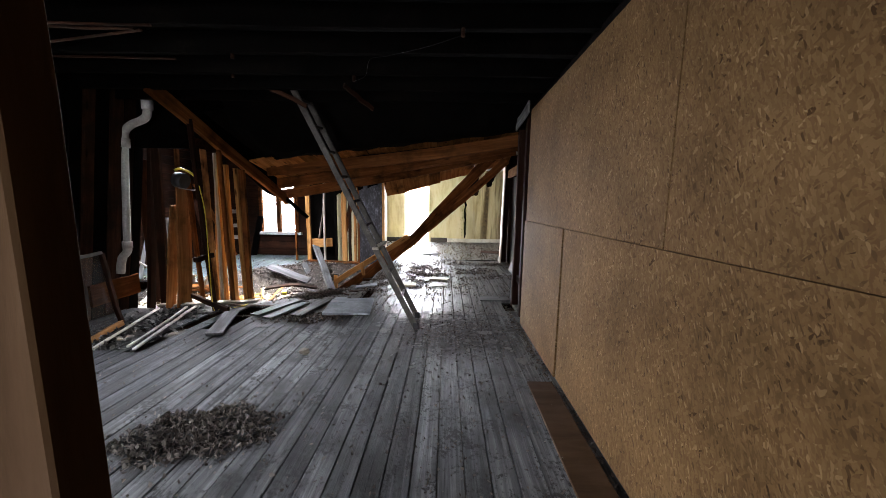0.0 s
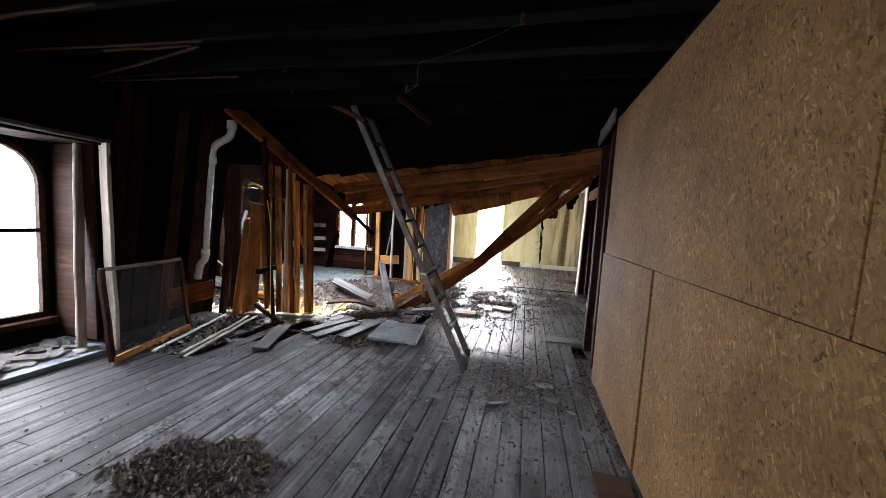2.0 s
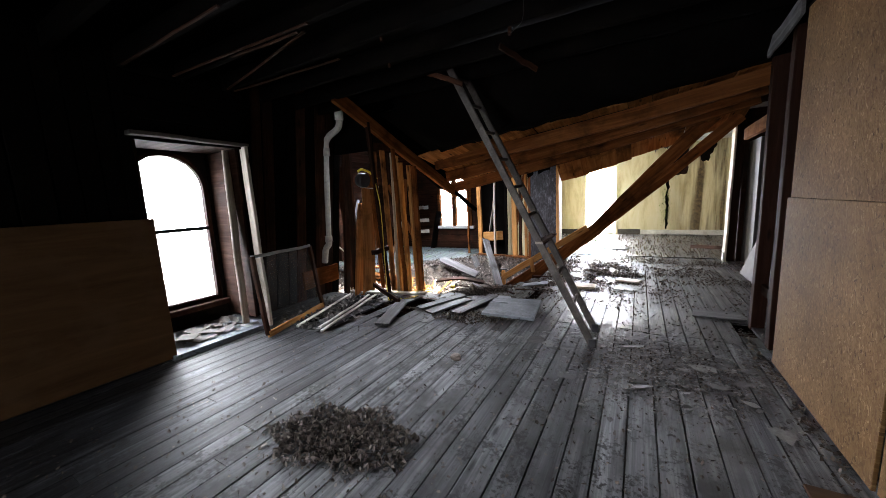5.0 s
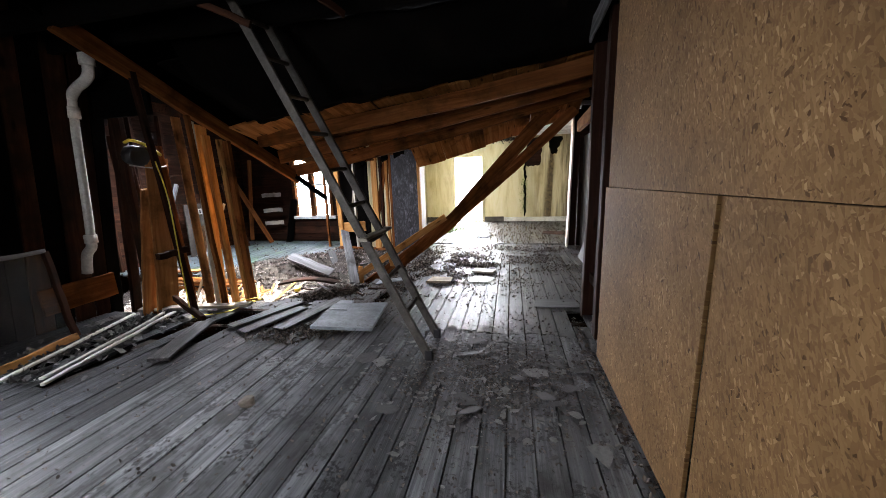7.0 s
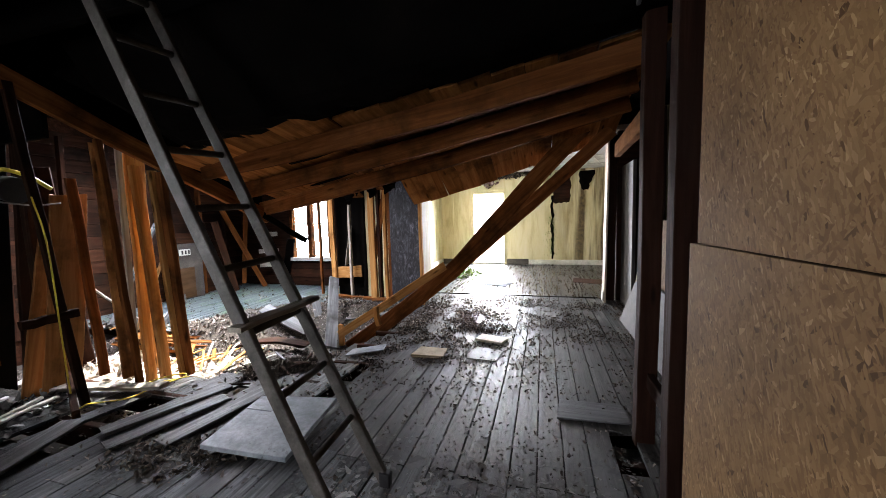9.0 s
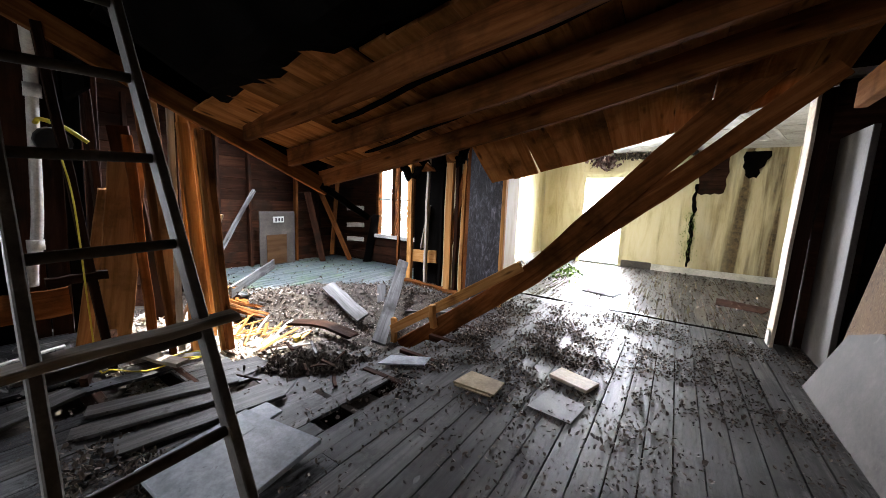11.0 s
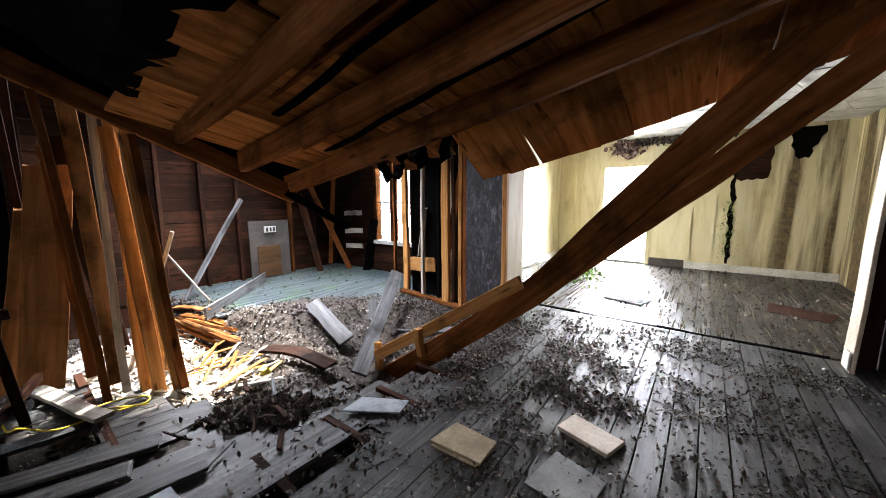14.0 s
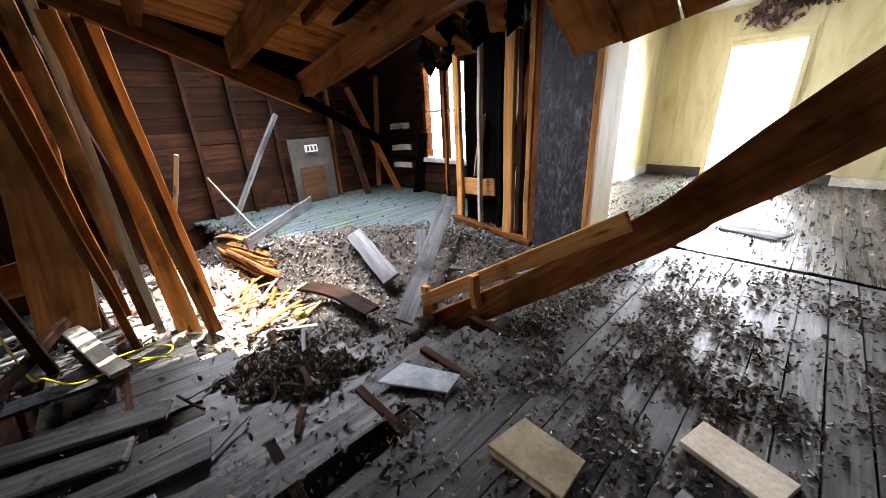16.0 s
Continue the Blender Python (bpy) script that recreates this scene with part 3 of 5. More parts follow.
PW = 0.138
x = -3.88
while x < 2.58:
    spans = []
    run = None
    steps = int((9.43 + 1.45) / 0.04)
    for k in range(steps + 1):
        yy = -1.45 + k * 0.04
        bad = inside(HOLE, x, yy) or any(a <= x <= b and c <= yy <= d for a, b, c, d in GAPS)
        if x < -3.3 and yy > 5.2:
            bad = True
        if not bad and run is None:
            run = yy
        if run is not None and (bad or k == steps):
            if yy - run > 0.12:
                spans.append((run + (rng.uniform(-0.06, 0.05) if run > -1.4 else 0), yy + (rng.uniform(-0.1, 0.08) if bad else 0)))
            run = None
    for a, b in spans:
        if x < -1.4 and b > 8.4 and a > 6:
            b = min(b, 8.95)
        if b - a < 0.1:
            continue
        cut = a
        seam = 5.16 + 0.02 * math.sin(x * 9) if x > -0.45 else 5.1 + 0.5 * math.sin(x * 31)
        while cut < b - 0.1:
            nxt = min(b, cut + rng.uniform(2.2, 4.2))
            if b - nxt < 0.5:
                nxt = b
            if cut < seam - 0.05 < nxt:
                nxt = seam
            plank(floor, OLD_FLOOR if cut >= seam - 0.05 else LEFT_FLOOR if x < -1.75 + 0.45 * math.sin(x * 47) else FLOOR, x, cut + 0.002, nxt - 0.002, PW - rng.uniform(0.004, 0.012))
            cut = nxt
    x += PW
x = -2.02
while x < 2.44:
    plank(floor_far, FAR_FLOOR, x, 9.437 + rng.uniform(-0.004, 0.006), 13.4, PW - 0.004, 0.003)
    x += PW
x = -5.65
while x < -2.0:
    a = 6.4
    while a < 9.7 and inside(HOLE, x, a):
        a += 0.03
    if x > -3.1:
        a = max(a, 8.15)
    plank(floor_bay, BAY_FLOOR, x, a + rng.uniform(-0.08, 0.1), 9.74 if x < -2.85 else 8.97, 0.1185)
    x += 0.12

# Added slab under the far planks so no light leaks up between them.
thing("subfloor_far_room", box((-2.1, 9.5, -0.09), (2.46, 13.4, -0.01)), DIRT, "added dark slab stopping light in the gaps of the far floor", "floor", kind="structure")
# joists under the floor, seen in the hole and the gaps
for k in range(8):
    y0 = 5.05 + 0.45 * k
    far = -1.2 if 5.6 < y0 < 8.3 else -3.3
    beam("floor_joist", (far, y0, -0.13), (2.5, y0, -0.12), 0.05, 0.19, DARK, "dark sawn floor joist under the planks", "joist", "floor joists")

# strand-board lining on the right
osb_wall = holder("wall_east_lining", "strand board lining of butted sheets", "wall", kind="structure")
X0 = 1.24
for a, b, lo, hi, lean, skew in ((-1.3, 1.105, 0.03, 1.219, 0, (0, 0)), (1.115, 3.545, 0.03, 1.219, 0.0, (0, -0.008)), (3.555, 4.83, 0.02, 1.219, -0.006, (0.012, 0)), (-0.09, 2.348, 1.2215, 2.40, 0, (0, 0)), (2.354, 4.79, 1.2215, 2.40, 0.0, (0, 0)), (-1.3, -0.094, 1.2215, 2.40, 0, (0, 0))):
    bm = box((0, -0.008, 0), (b - a, 0.008, hi - lo), 0.0015)
    for v in bm.verts:
        # worn edges spread apart towards the floor
        f = max(0.0, 1 - v.co.z / (hi - lo)) ** 0.7
        v.co.x += (skew[0] if v.co.x < 0.1 else skew[1]) * f
    part("strand_board", bm, OSB, osb_wall, "", Matrix.Translation((X0 + 0.008 + lean, a, lo)) @ pose(0, 0, 0, 0, 0, 90))
for y0 in (-1.1, -0.1, 0.5, 1.1, 1.72, 2.35, 2.95, 3.55, 4.2, 4.72):
    beam("wall_stud", (1.315, y0, -0.02), (1.315, y0, 2.42), 0.045, 0.09, POST, "dark sawn wall stud behind the boards", "stud", "right wall studs", up=(1, 0, 0), segs=3)
beam("wall_plate", (1.31, -1.4, 2.475), (1.42, 9.2, 2.475), 0.11, 0.1, CHAR, "blackened top plate over the right wall", "beam", kind="structure")
beam("fascia_board", (1.21, 4.78, 2.43), (1.22, 5.5, 2.38), 0.02, 0.13, GREYWOOD, "grey weathered board under the ceiling", "board")
beam("wall_post", (1.33, 5.17, -0.03), (1.33, 5.17, 2.42), 0.09, 0.1, POST, "dark reddish wooden post", "post", "right wall posts", up=(1, 0, 0))
beam("wall_post", (1.345, 5.7, -0.03), (1.35, 5.7, 2.42), 0.085, 0.1, POST, "dark reddish wooden post beside the floor hole", "post", "right wall posts", up=(1, 0, 0))
beam("blocking", (1.36, 5.2, 0.36), (1.36, 5.67, 0.38), 0.04, 0.09, POST, "short dark block between posts", "block")

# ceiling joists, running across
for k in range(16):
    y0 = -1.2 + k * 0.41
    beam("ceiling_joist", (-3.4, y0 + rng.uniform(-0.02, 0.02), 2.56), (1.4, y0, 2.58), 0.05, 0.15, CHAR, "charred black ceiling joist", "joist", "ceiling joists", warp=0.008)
beam("hanging_batten", (-0.62, 4.3, 2.46), (-0.42, 4.62, 2.34), 0.02, 0.045, DARK, "loose batten hanging from the joists", "batten")
beam("hanging_batten", (-1.45, 4.6, 2.52), (-1.1, 4.62, 2.36), 0.02, 0.045, DARK, "loose batten hanging by the ladder", "batten")


for a, b in (((-3.2, 2.88, 2.481), (-1.8, 2.86, 2.481)), ((-3.2, 3.22, 2.481), (-1.55, 3.28, 2.481)), ((-3.2, 3.68, 2.483), (-1.67, 3.35, 2.483)), ((-3.2, 3.75, 2.481), (-1.8, 3.8, 2.481)), ((-2.4, 3.27, 2.47), (-1.68, 3.31, 2.47))):
    beam("ceiling_lath", a, b, 0.022, 0.012, DARK, "thin dark brown lath nailed under the black joists", "lath", "laths under the joists", warp=0.003)


def line_z(x):
    """Underside of the sagging joists, from the plate on the right to the fallen one on the left."""
    return 1.52 + (x + 2.4) * (2.30 - 1.52) / 3.9


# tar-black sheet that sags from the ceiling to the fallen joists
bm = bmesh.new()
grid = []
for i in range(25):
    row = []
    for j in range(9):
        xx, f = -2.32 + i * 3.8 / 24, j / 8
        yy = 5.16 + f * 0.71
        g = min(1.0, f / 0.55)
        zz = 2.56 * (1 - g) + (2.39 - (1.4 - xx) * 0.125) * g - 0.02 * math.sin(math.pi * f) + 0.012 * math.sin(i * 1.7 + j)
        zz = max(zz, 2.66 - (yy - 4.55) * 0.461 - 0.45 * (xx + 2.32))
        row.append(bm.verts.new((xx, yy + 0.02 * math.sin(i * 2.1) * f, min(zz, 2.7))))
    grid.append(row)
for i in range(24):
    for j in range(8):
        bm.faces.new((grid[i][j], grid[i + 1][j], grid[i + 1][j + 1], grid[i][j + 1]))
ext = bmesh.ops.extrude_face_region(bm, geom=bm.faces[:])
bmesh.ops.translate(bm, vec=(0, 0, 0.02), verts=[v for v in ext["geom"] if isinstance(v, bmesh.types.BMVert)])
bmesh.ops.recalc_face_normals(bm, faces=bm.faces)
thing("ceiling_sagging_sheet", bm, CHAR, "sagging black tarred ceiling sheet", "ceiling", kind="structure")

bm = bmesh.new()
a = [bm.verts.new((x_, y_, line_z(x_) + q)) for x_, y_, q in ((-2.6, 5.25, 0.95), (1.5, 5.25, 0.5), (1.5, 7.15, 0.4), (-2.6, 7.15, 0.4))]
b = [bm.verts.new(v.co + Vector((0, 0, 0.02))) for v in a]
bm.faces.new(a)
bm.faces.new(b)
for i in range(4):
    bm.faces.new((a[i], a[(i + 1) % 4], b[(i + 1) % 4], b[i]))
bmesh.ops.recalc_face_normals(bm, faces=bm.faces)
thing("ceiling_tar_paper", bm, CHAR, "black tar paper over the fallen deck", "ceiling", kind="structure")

# fallen joists and the deck boards on them
FALLEN = (((1.40, 5.95, 2.26), (-2.28, 6.07, 1.76)), ((1.46, 6.52, 2.28), (-2.33, 6.50, 1.60)), ((1.53, 7.10, 2.30), (-2.45, 6.93, 1.43)))
for a, b in FALLEN:
    beam("fallen_joist", (a[0], a[1], a[2] + 0.03), (b[0], b[1], b[2] + 0.07), 0.055, 0.16, RED, "reddish brown ceiling joist sagging to one side", "joist", "fallen ceiling joists", segs=9, warp=0.006, bow=-0.04)
    beam("fallen_batten", (a[0], a[1] + 0.2, a[2] + 0.07), (b[0] + 0.5, b[1] + 0.24, b[2] + 0.17), 0.03, 0.06, RED, "thin reddish batten under the fallen deck", "batten", "fallen battens")
# Black strips give the tar paper and the shadow gaps beside the joists.
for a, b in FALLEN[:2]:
    beam("tar_strip", (a[0] - 0.1, a[1] + 0.085, a[2] + 0.085), (b[0] + 0.1, b[1] + 0.085, b[2] + 0.125), 0.1, 0.015, CHAR, "black tar strip drawing the shadow gap along a fallen joist", "tar paper", "tar strips", ragged=0.04, warp=0.008, segs=9)
    beam("tar_strip", (a[0] - 0.4, a[1] + 0.34, a[2] + 0.085), (b[0] + 0.7, b[1] + 0.33, b[2] + 0.135), 0.06, 0.015, CHAR, "black tar strip deepening the shadow between the fallen joists", "tar paper", "tar strips", ragged=0.05, warp=0.01, segs=9)
deck = holder("fallen_deck", "orange-brown roof boards hanging over the fallen joists", "roof deck")
x = -2.35
while x < 1.5:
    w = rng.uniform(0.19, 0.25)
    xm = x + w / 2
    z0 = line_z(xm) + 0.18
    front, rear = 2.395 - (1.4 - xm) * 0.128, 2.435 - (1.53 - xm) * 0.2085
    beam_part("deck_board", (xm, (5.72 if xm < -0.9 else 5.96) + rng.uniform(-0.01, 0.01), front + 0.02), (xm + rng.uniform(-0.006, 0.006), 7.12, rear), w - 0.002, 0.022, DECK, deck, segs=3, warp=0.002, up=(-0.2, 0, 1))
    if xm > -0.8:
        back = 7.66 + 0.42 * min(1.0, (xm + 0.8) / 0.8) + rng.uniform(-0.015, 0.015)
        beam_part("deck_board", (xm, 7.08, rear + 0.012), (xm + rng.uniform(-0.004, 0.012), back, 1.8 + 0.3 * (xm - 0.09) + rng.uniform(-0.025, 0.02)), w * (1.13 if xm < 0 else 1.05) + rng.choice((0.008, 0.0, -0.006)), 0.022, DECK, deck, segs=3, warp=0.002, ragged=0.012, up=(-0.27, 0, 1))
    elif xm > -1.75:
        beam_part("deck_board", (xm, 7.1, z0 + 0.03), (xm + rng.uniform(-0.06, 0.06), 7.1 + rng.uniform(0.5, 0.9), z0 - rng.uniform(0.1, 0.22)), w - 0.01, 0.02, DECK, deck, segs=3, warp=0.01, ragged=0.04)
    x += w

# the long joist that has dropped into the hole: two boards spreading at the top
trunk = holder("dropped_joist", "long doubled brown joist fallen from the wall into the floor hole", "joist")
beam_part("splice_board", (-1.74, 7.32, -0.12), (-0.36, 7.5, 0.76), 0.04, 0.1, FRESH, trunk, "broken orange splice board", segs=5, ragged=0.03)
beam_part("splice_block", (-1.72, 7.33, -0.26), (-1.72, 7.33, 0.0), 0.06, 0.05, FRESH, trunk, "", segs=2, ragged=0.02)
beam_part("splice_block", (-1.2, 7.35, 0.02), (-1.22, 7.35, 0.26), 0.07, 0.05, FRESH, trunk, "", segs=2)

def bent(points, w, h, seed, warp=0.004):
    """A bowed board swept along points, h deep."""
    line = smooth_line(points, 4)
    r = random.Random(seed)
    bm = bmesh.new()
    rows = []
    for k, p in enumerate(line):
        d = (line[min(k + 1, len(line) - 1)] - line[max(k - 1, 0)]).normalized()
        side = d.cross(Vector((0, 0, 1))).normalized()
        up = side.cross(d)
        hh = h * r.uniform(0.97, 1.03)
        c = 0.005
        ring = [(-w / 2 + c, -hh / 2), (w / 2 - c, -hh / 2), (w / 2, -hh / 2 + c), (w / 2, hh / 2 - c), (w / 2 - c, hh / 2), (-w / 2 + c, hh / 2), (-w / 2, hh / 2 - c), (-w / 2, -hh / 2 + c)]
        rows.append([bm.verts.new(p + side * (a + r.uniform(-warp, warp) * 0.3) + up * (b + r.uniform(-warp, warp))) for a, b in ring])
    for a, b in zip(rows, rows[1:]):
        for i in range(8):
            bm.faces.new((a[i], a[(i + 1) % 8], b[(i + 1) % 8], b[i]))
    bm.faces.new(rows[0][::-1])
    bm.faces.new(rows[-1])
    bmesh.ops.recalc_face_normals(bm, faces=bm.faces)
    inv = along(points[0], points[-1]).inverted()
    for v in bm.verts:
        v.co = inv @ v.co
    return bm, along(points[0], points[-1])


for pts, h, sd, lab in (([(-1.64, 7.38, -0.32), (-1.0, 7.46, 0.14), (-0.5, 7.55, 0.52), (-0.2, 7.58, 0.77), (0.0, 7.6, 1.0), (0.5, 7.64, 1.545), (1.0, 7.68, 2.08), (1.3, 7.7, 2.39)], 0.19, 3, ""),
                        ([(-0.75, 7.6, 0.31), (-0.5, 7.63, 0.51), (0.0, 7.66, 0.915), (0.5, 7.7, 1.345), (1.0, 7.74, 1.785), (1.5, 7.76, 2.24)], 0.145, 4, "second darker board")):
    bm, m_ = bent(pts, 0.05, h, sd)
    part("joist_board", bm, RED, trunk, lab, m_)

# sagging top plate and stud wall on the left
beam("fallen_plate", (-2.66, 4.55, 2.52), (-2.42, 6.98, 1.40), 0.06, 0.15, RED, "long reddish top plate sagging at one end", "beam", segs=8)
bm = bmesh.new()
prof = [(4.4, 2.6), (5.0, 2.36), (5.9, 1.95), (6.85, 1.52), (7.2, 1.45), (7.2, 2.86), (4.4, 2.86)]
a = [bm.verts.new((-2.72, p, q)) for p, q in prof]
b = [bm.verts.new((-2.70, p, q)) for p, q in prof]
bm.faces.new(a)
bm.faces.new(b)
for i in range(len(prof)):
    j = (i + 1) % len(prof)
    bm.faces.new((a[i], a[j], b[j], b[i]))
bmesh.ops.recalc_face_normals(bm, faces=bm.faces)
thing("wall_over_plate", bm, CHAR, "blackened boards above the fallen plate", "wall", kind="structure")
# Added panel: keeps the sky from showing through near the pipe top.
wall("wall_over_bay", (-3.9, 5.22, 2.0), (-2.74, 5.25, 2.86), CHAR, "added black panel blocking sky light above the bay opening")
beam("hanging_plank", (-2.4, 6.9, 1.42), (-2.28, 7.45, 1.1), 0.03, 0.07, CHAR, "charred plank hanging off the plate", "plank", ragged=0.05)


def stud(x, y, z0, z1, w=0.05, d=0.1, lean=(0, 0), mat=FRESH, label="orange-brown wall stud lit from behind", group="studs by the hole", **kw):
    return beam("wall_stud", (x, y, z0), (x + lean[0], y + lean[1], z1), w, d, mat, label, "stud", group, up=(1, 0, 0), segs=5, **kw)


def plate_z(y):
    return 2.52 - (y - 4.55) * 1.12 / 2.43 - 0.09


stud(-2.6, 5.2, -0.02, 2.3, 0.05, 0.045, (0.0, -0.2), DARK, "dark wall stud with a cross block")
stud(-2.6, 5.58, -0.08, 2.02, 0.045, 0.045, (0.02, -0.13), RED, "thin reddish wall stud under the fallen plate")
# Main stud as two timbers: dark for its unlit face, orange for its lit side.
stud(-2.6, 6.02, -0.14, plate_z(5.88), 0.055, 0.075, (0.05, -0.15), RED, "thick stud in darker wood for its unlit outer face, under the fallen plate")
stud(-2.655, 5.985, -0.16, plate_z(5.85), 0.06, 0.045, (0.04, -0.14), label="orange stud giving the lit side of the darker one")
stud(-2.75, 5.9, -0.18, plate_z(5.76), 0.085, 0.045, (0.03, -0.12))
stud(-2.86, 5.83, -0.2, 2.0, 0.075, 0.05, (0.0, 0.0), label="orange wall stud standing behind the plate")
stud(-3.1, 6.06, -0.22, 2.0, 0.1, 0.045, (0.2, -0.14))
stud(-2.83, 5.71, -0.12, 2.02, 0.05, 0.025, (0.0, 0.02), PALE, "narrow pale weathered board among the studs")
stud(-2.9, 5.68, -0.05, 2.05, 0.1, 0.025, (0.0, -0.06), TAN, "orange-brown board standing among the studs")
stud(-3.0, 5.56, 0.02, 1.75, 0.07, 0.03, (-0.05, -0.06), RED, "reddish board standing among the studs")
stud(-3.4, 5.4, -0.3, 2.5, 0.05, 0.1, (0.14, -0.1), DARK, "dark leaning wall stud")
stud(-3.55, 5.32, -0.3, 2.6, 0.09, 0.05, (0.24, 0.05), DARK, "dark leaning wall stud")
beam("leaning_board", (-3.06, 5.3, 0.0), (-3.12, 5.52, 1.62), 0.24, 0.025, TAN, "wide orange-brown board leaning among the studs", "board", "leaning wide boards", up=(1, 0, 0), ragged=0.05)
beam("leaning_board", (-3.14, 5.17, 0.0), (-3.16, 5.4, 1.3), 0.15, 0.025, TAN, "wide orange-brown board leaning among the studs", "board", "leaning wide boards", up=(1, 0, 0), ragged=0.04)
beam("leaning_board", (-3.9, 5.9, -0.35), (-3.7, 5.6, 1.9), 0.18, 0.025, DARK, "wide dark board leaning among the studs", "board", "leaning wide boards", up=(0.7, -0.7, 0))
beam("cross_block", (-2.6, 4.92, 0.68), (-2.59, 5.22, 0.7), 0.05, 0.06, DARK, "short dark block nailed between studs", "block")
beam("leaning_stick", (-3.3, 5.8, -0.2), (-2.95, 6.15, 1.1), 0.02, 0.03, PALE, "thin pale stick leaning on the studs", "stick")

# ---- left wall: window, linings, panel, pipe ----
lining = holder("wall_west_lining", "upright boards inside the outer wall, blackened or coloured dark for shade", "wall", kind="structure")
# Towards the pipe the boards are brown; their shade is put into darker wood.
y = 3.86
while y < 5.2:
    w = rng.uniform(0.11, 0.19)
    beam_part("lining_board", (-3.72, y + w / 2, -0.1), (-3.32, y + w / 2 + rng.uniform(-0.02, 0.02), 2.85), 0.022, w - 0.006, (CHAR if rng.random() < (0.6 if y < 4.5 else 0.15) else DARK), lining, up=(0, 1, 0), segs=3)
    y += w
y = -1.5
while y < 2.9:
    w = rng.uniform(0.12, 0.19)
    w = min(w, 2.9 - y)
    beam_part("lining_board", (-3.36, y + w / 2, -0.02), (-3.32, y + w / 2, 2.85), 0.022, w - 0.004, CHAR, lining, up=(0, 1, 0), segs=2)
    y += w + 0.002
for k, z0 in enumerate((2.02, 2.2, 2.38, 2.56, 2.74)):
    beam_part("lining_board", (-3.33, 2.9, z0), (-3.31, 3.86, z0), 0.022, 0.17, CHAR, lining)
for y0, s in ((2.93, 1), (3.79, -1)):
    thing("window_reveal", box((-3.92, y0 - 0.012, 0.1), (-3.38, y0 + 0.012, 1.94)), DARK, "dark side board of the window recess", "reveal", kind="structure")
thing("window_reveal", box((-3.92, 2.93, 1.95), (-3.35, 3.8, 1.975)), DARK, "dark top board of the window recess", "reveal", kind="structure")
thing("window_recess_floor", box((-3.92, 2.9, -0.02), (-3.2, 3.85, 0.045)), SILLDUST, "pale dusty board in the window recess", "sill", kind="structure")

# arched sash window
win = holder("window_1", "arched sash window with a dark wooden frame", "window", Matrix.Translation((-3.97, 3.36, 0)), kind="structure")


def arch_points(half, spring, rise, n=14):
    return [(half * math.cos(math.pi * k / n), spring + rise * math.sin(math.pi * k / n)) for k in range(n + 1)]


bm = bmesh.new()
outer = [(0.38, 0.28)] + arch_points(0.38, 1.55, 0.4) + [(-0.38, 0.28)]
inner = [(0.335, 0.33)] + arch_points(0.335, 1.55, 0.35) + [(-0.335, 0.33)]
rings = []
for xx in (-0.03, 0.03):
    rings.append(([bm.verts.new((xx, p, q)) for p, q in outer], [bm.verts.new((xx, p, q)) for p, q in inner]))
n = len(outer)
for i in range(n):
    j = (i + 1) % n
    for o, inn in rings:
        bm.faces.new((o[i], o[j], inn[j], inn[i]))
    bm.faces.new((rings[0][0][i], rings[0][0][j], rings[1][0][j], rings[1][0][i]))
    bm.faces.new((rings[0][1][i], rings[0][1][j], rings[1][1][j], rings[1][1][i]))
bmesh.ops.recalc_face_normals(bm, faces=bm.faces)
part("window_frame", bm, DARK, win, "", Matrix.Translation((-3.97, 3.36, 0)))
part("meeting_rail", box((-0.03, -0.335, 1.1), (0.03, 0.335, 1.135)), CHAR, win, "", Matrix.Translation((-3.97, 3.36, 0)))
part("window_sill", box((-0.05, -0.42, 0.22), (0.12, 0.42, 0.28), 0.005), DARK, win, "", Matrix.Translation((-3.97, 3.36, 0)))
bm = bmesh.new()
vs = [bm.verts.new((0.0, p, q)) for p, q in inner]
bm.faces.new(vs)
pane = part("pane", bm, GLASS, win, "", Matrix.Translation((-3.98, 3.36, 0)))
pane.visible_shadow = False
# spandrel above the square opening, round the arch
bm = bmesh.new()
for sgn in (1, -1):
    pts = [(sgn * p, q) for p, q in arch_points(0.37, 1.55, 0.39)[:8]]
    poly = [(sgn * 0.42, 1.55)] + pts + [(0, 2.02), (sgn * 0.42, 2.02)]
    a = [bm.verts.new((-0.045, p, q)) for p, q in poly]
    b = [bm.verts.new((0.045, p, q)) for p, q in poly]
    bm.faces.new(a)
    bm.faces.new(b)
    for i in range(len(poly)):
        j = (i + 1) % len(poly)
        bm.faces.new((a[i], a[j], b[j], b[i]))
bmesh.ops.recalc_face_normals(bm, faces=bm.faces)
part("spandrel", bm, CHAR, win, "", Matrix.Translation((-3.985, 3.36, 0)))

beam("window_jamb", (-3.22, 3.82, 0.02), (-3.3, 3.82, 1.96), 0.1, 0.035, PALE, "pale weathered jamb board of the window recess", "jamb", up=(0, 1, 0), kind="structure")
beam("window_head", (-3.28, 2.86, 1.98), (-3.3, 3.86, 1.97), 0.1, 0.035, GREYBOARD, "grey-brown head board over the window recess", "head", kind="structure")
beam("leaning_board", (-3.42, 3.68, 0.05), (-3.5, 3.75, 1.93), 0.12, 0.02, PALE, "pale weathered board leaning inside the window recess", "board", up=(1, 0.6, 0))
thing("plywood_sheet", timber(2.0, 0.018, 1.25, 4, 0.002), PLY, "dark brown plywood sheet standing against the wall", "plywood", m=along((-3.24, 0.93, 0.635), (-3.24, 2.93, 0.645)))
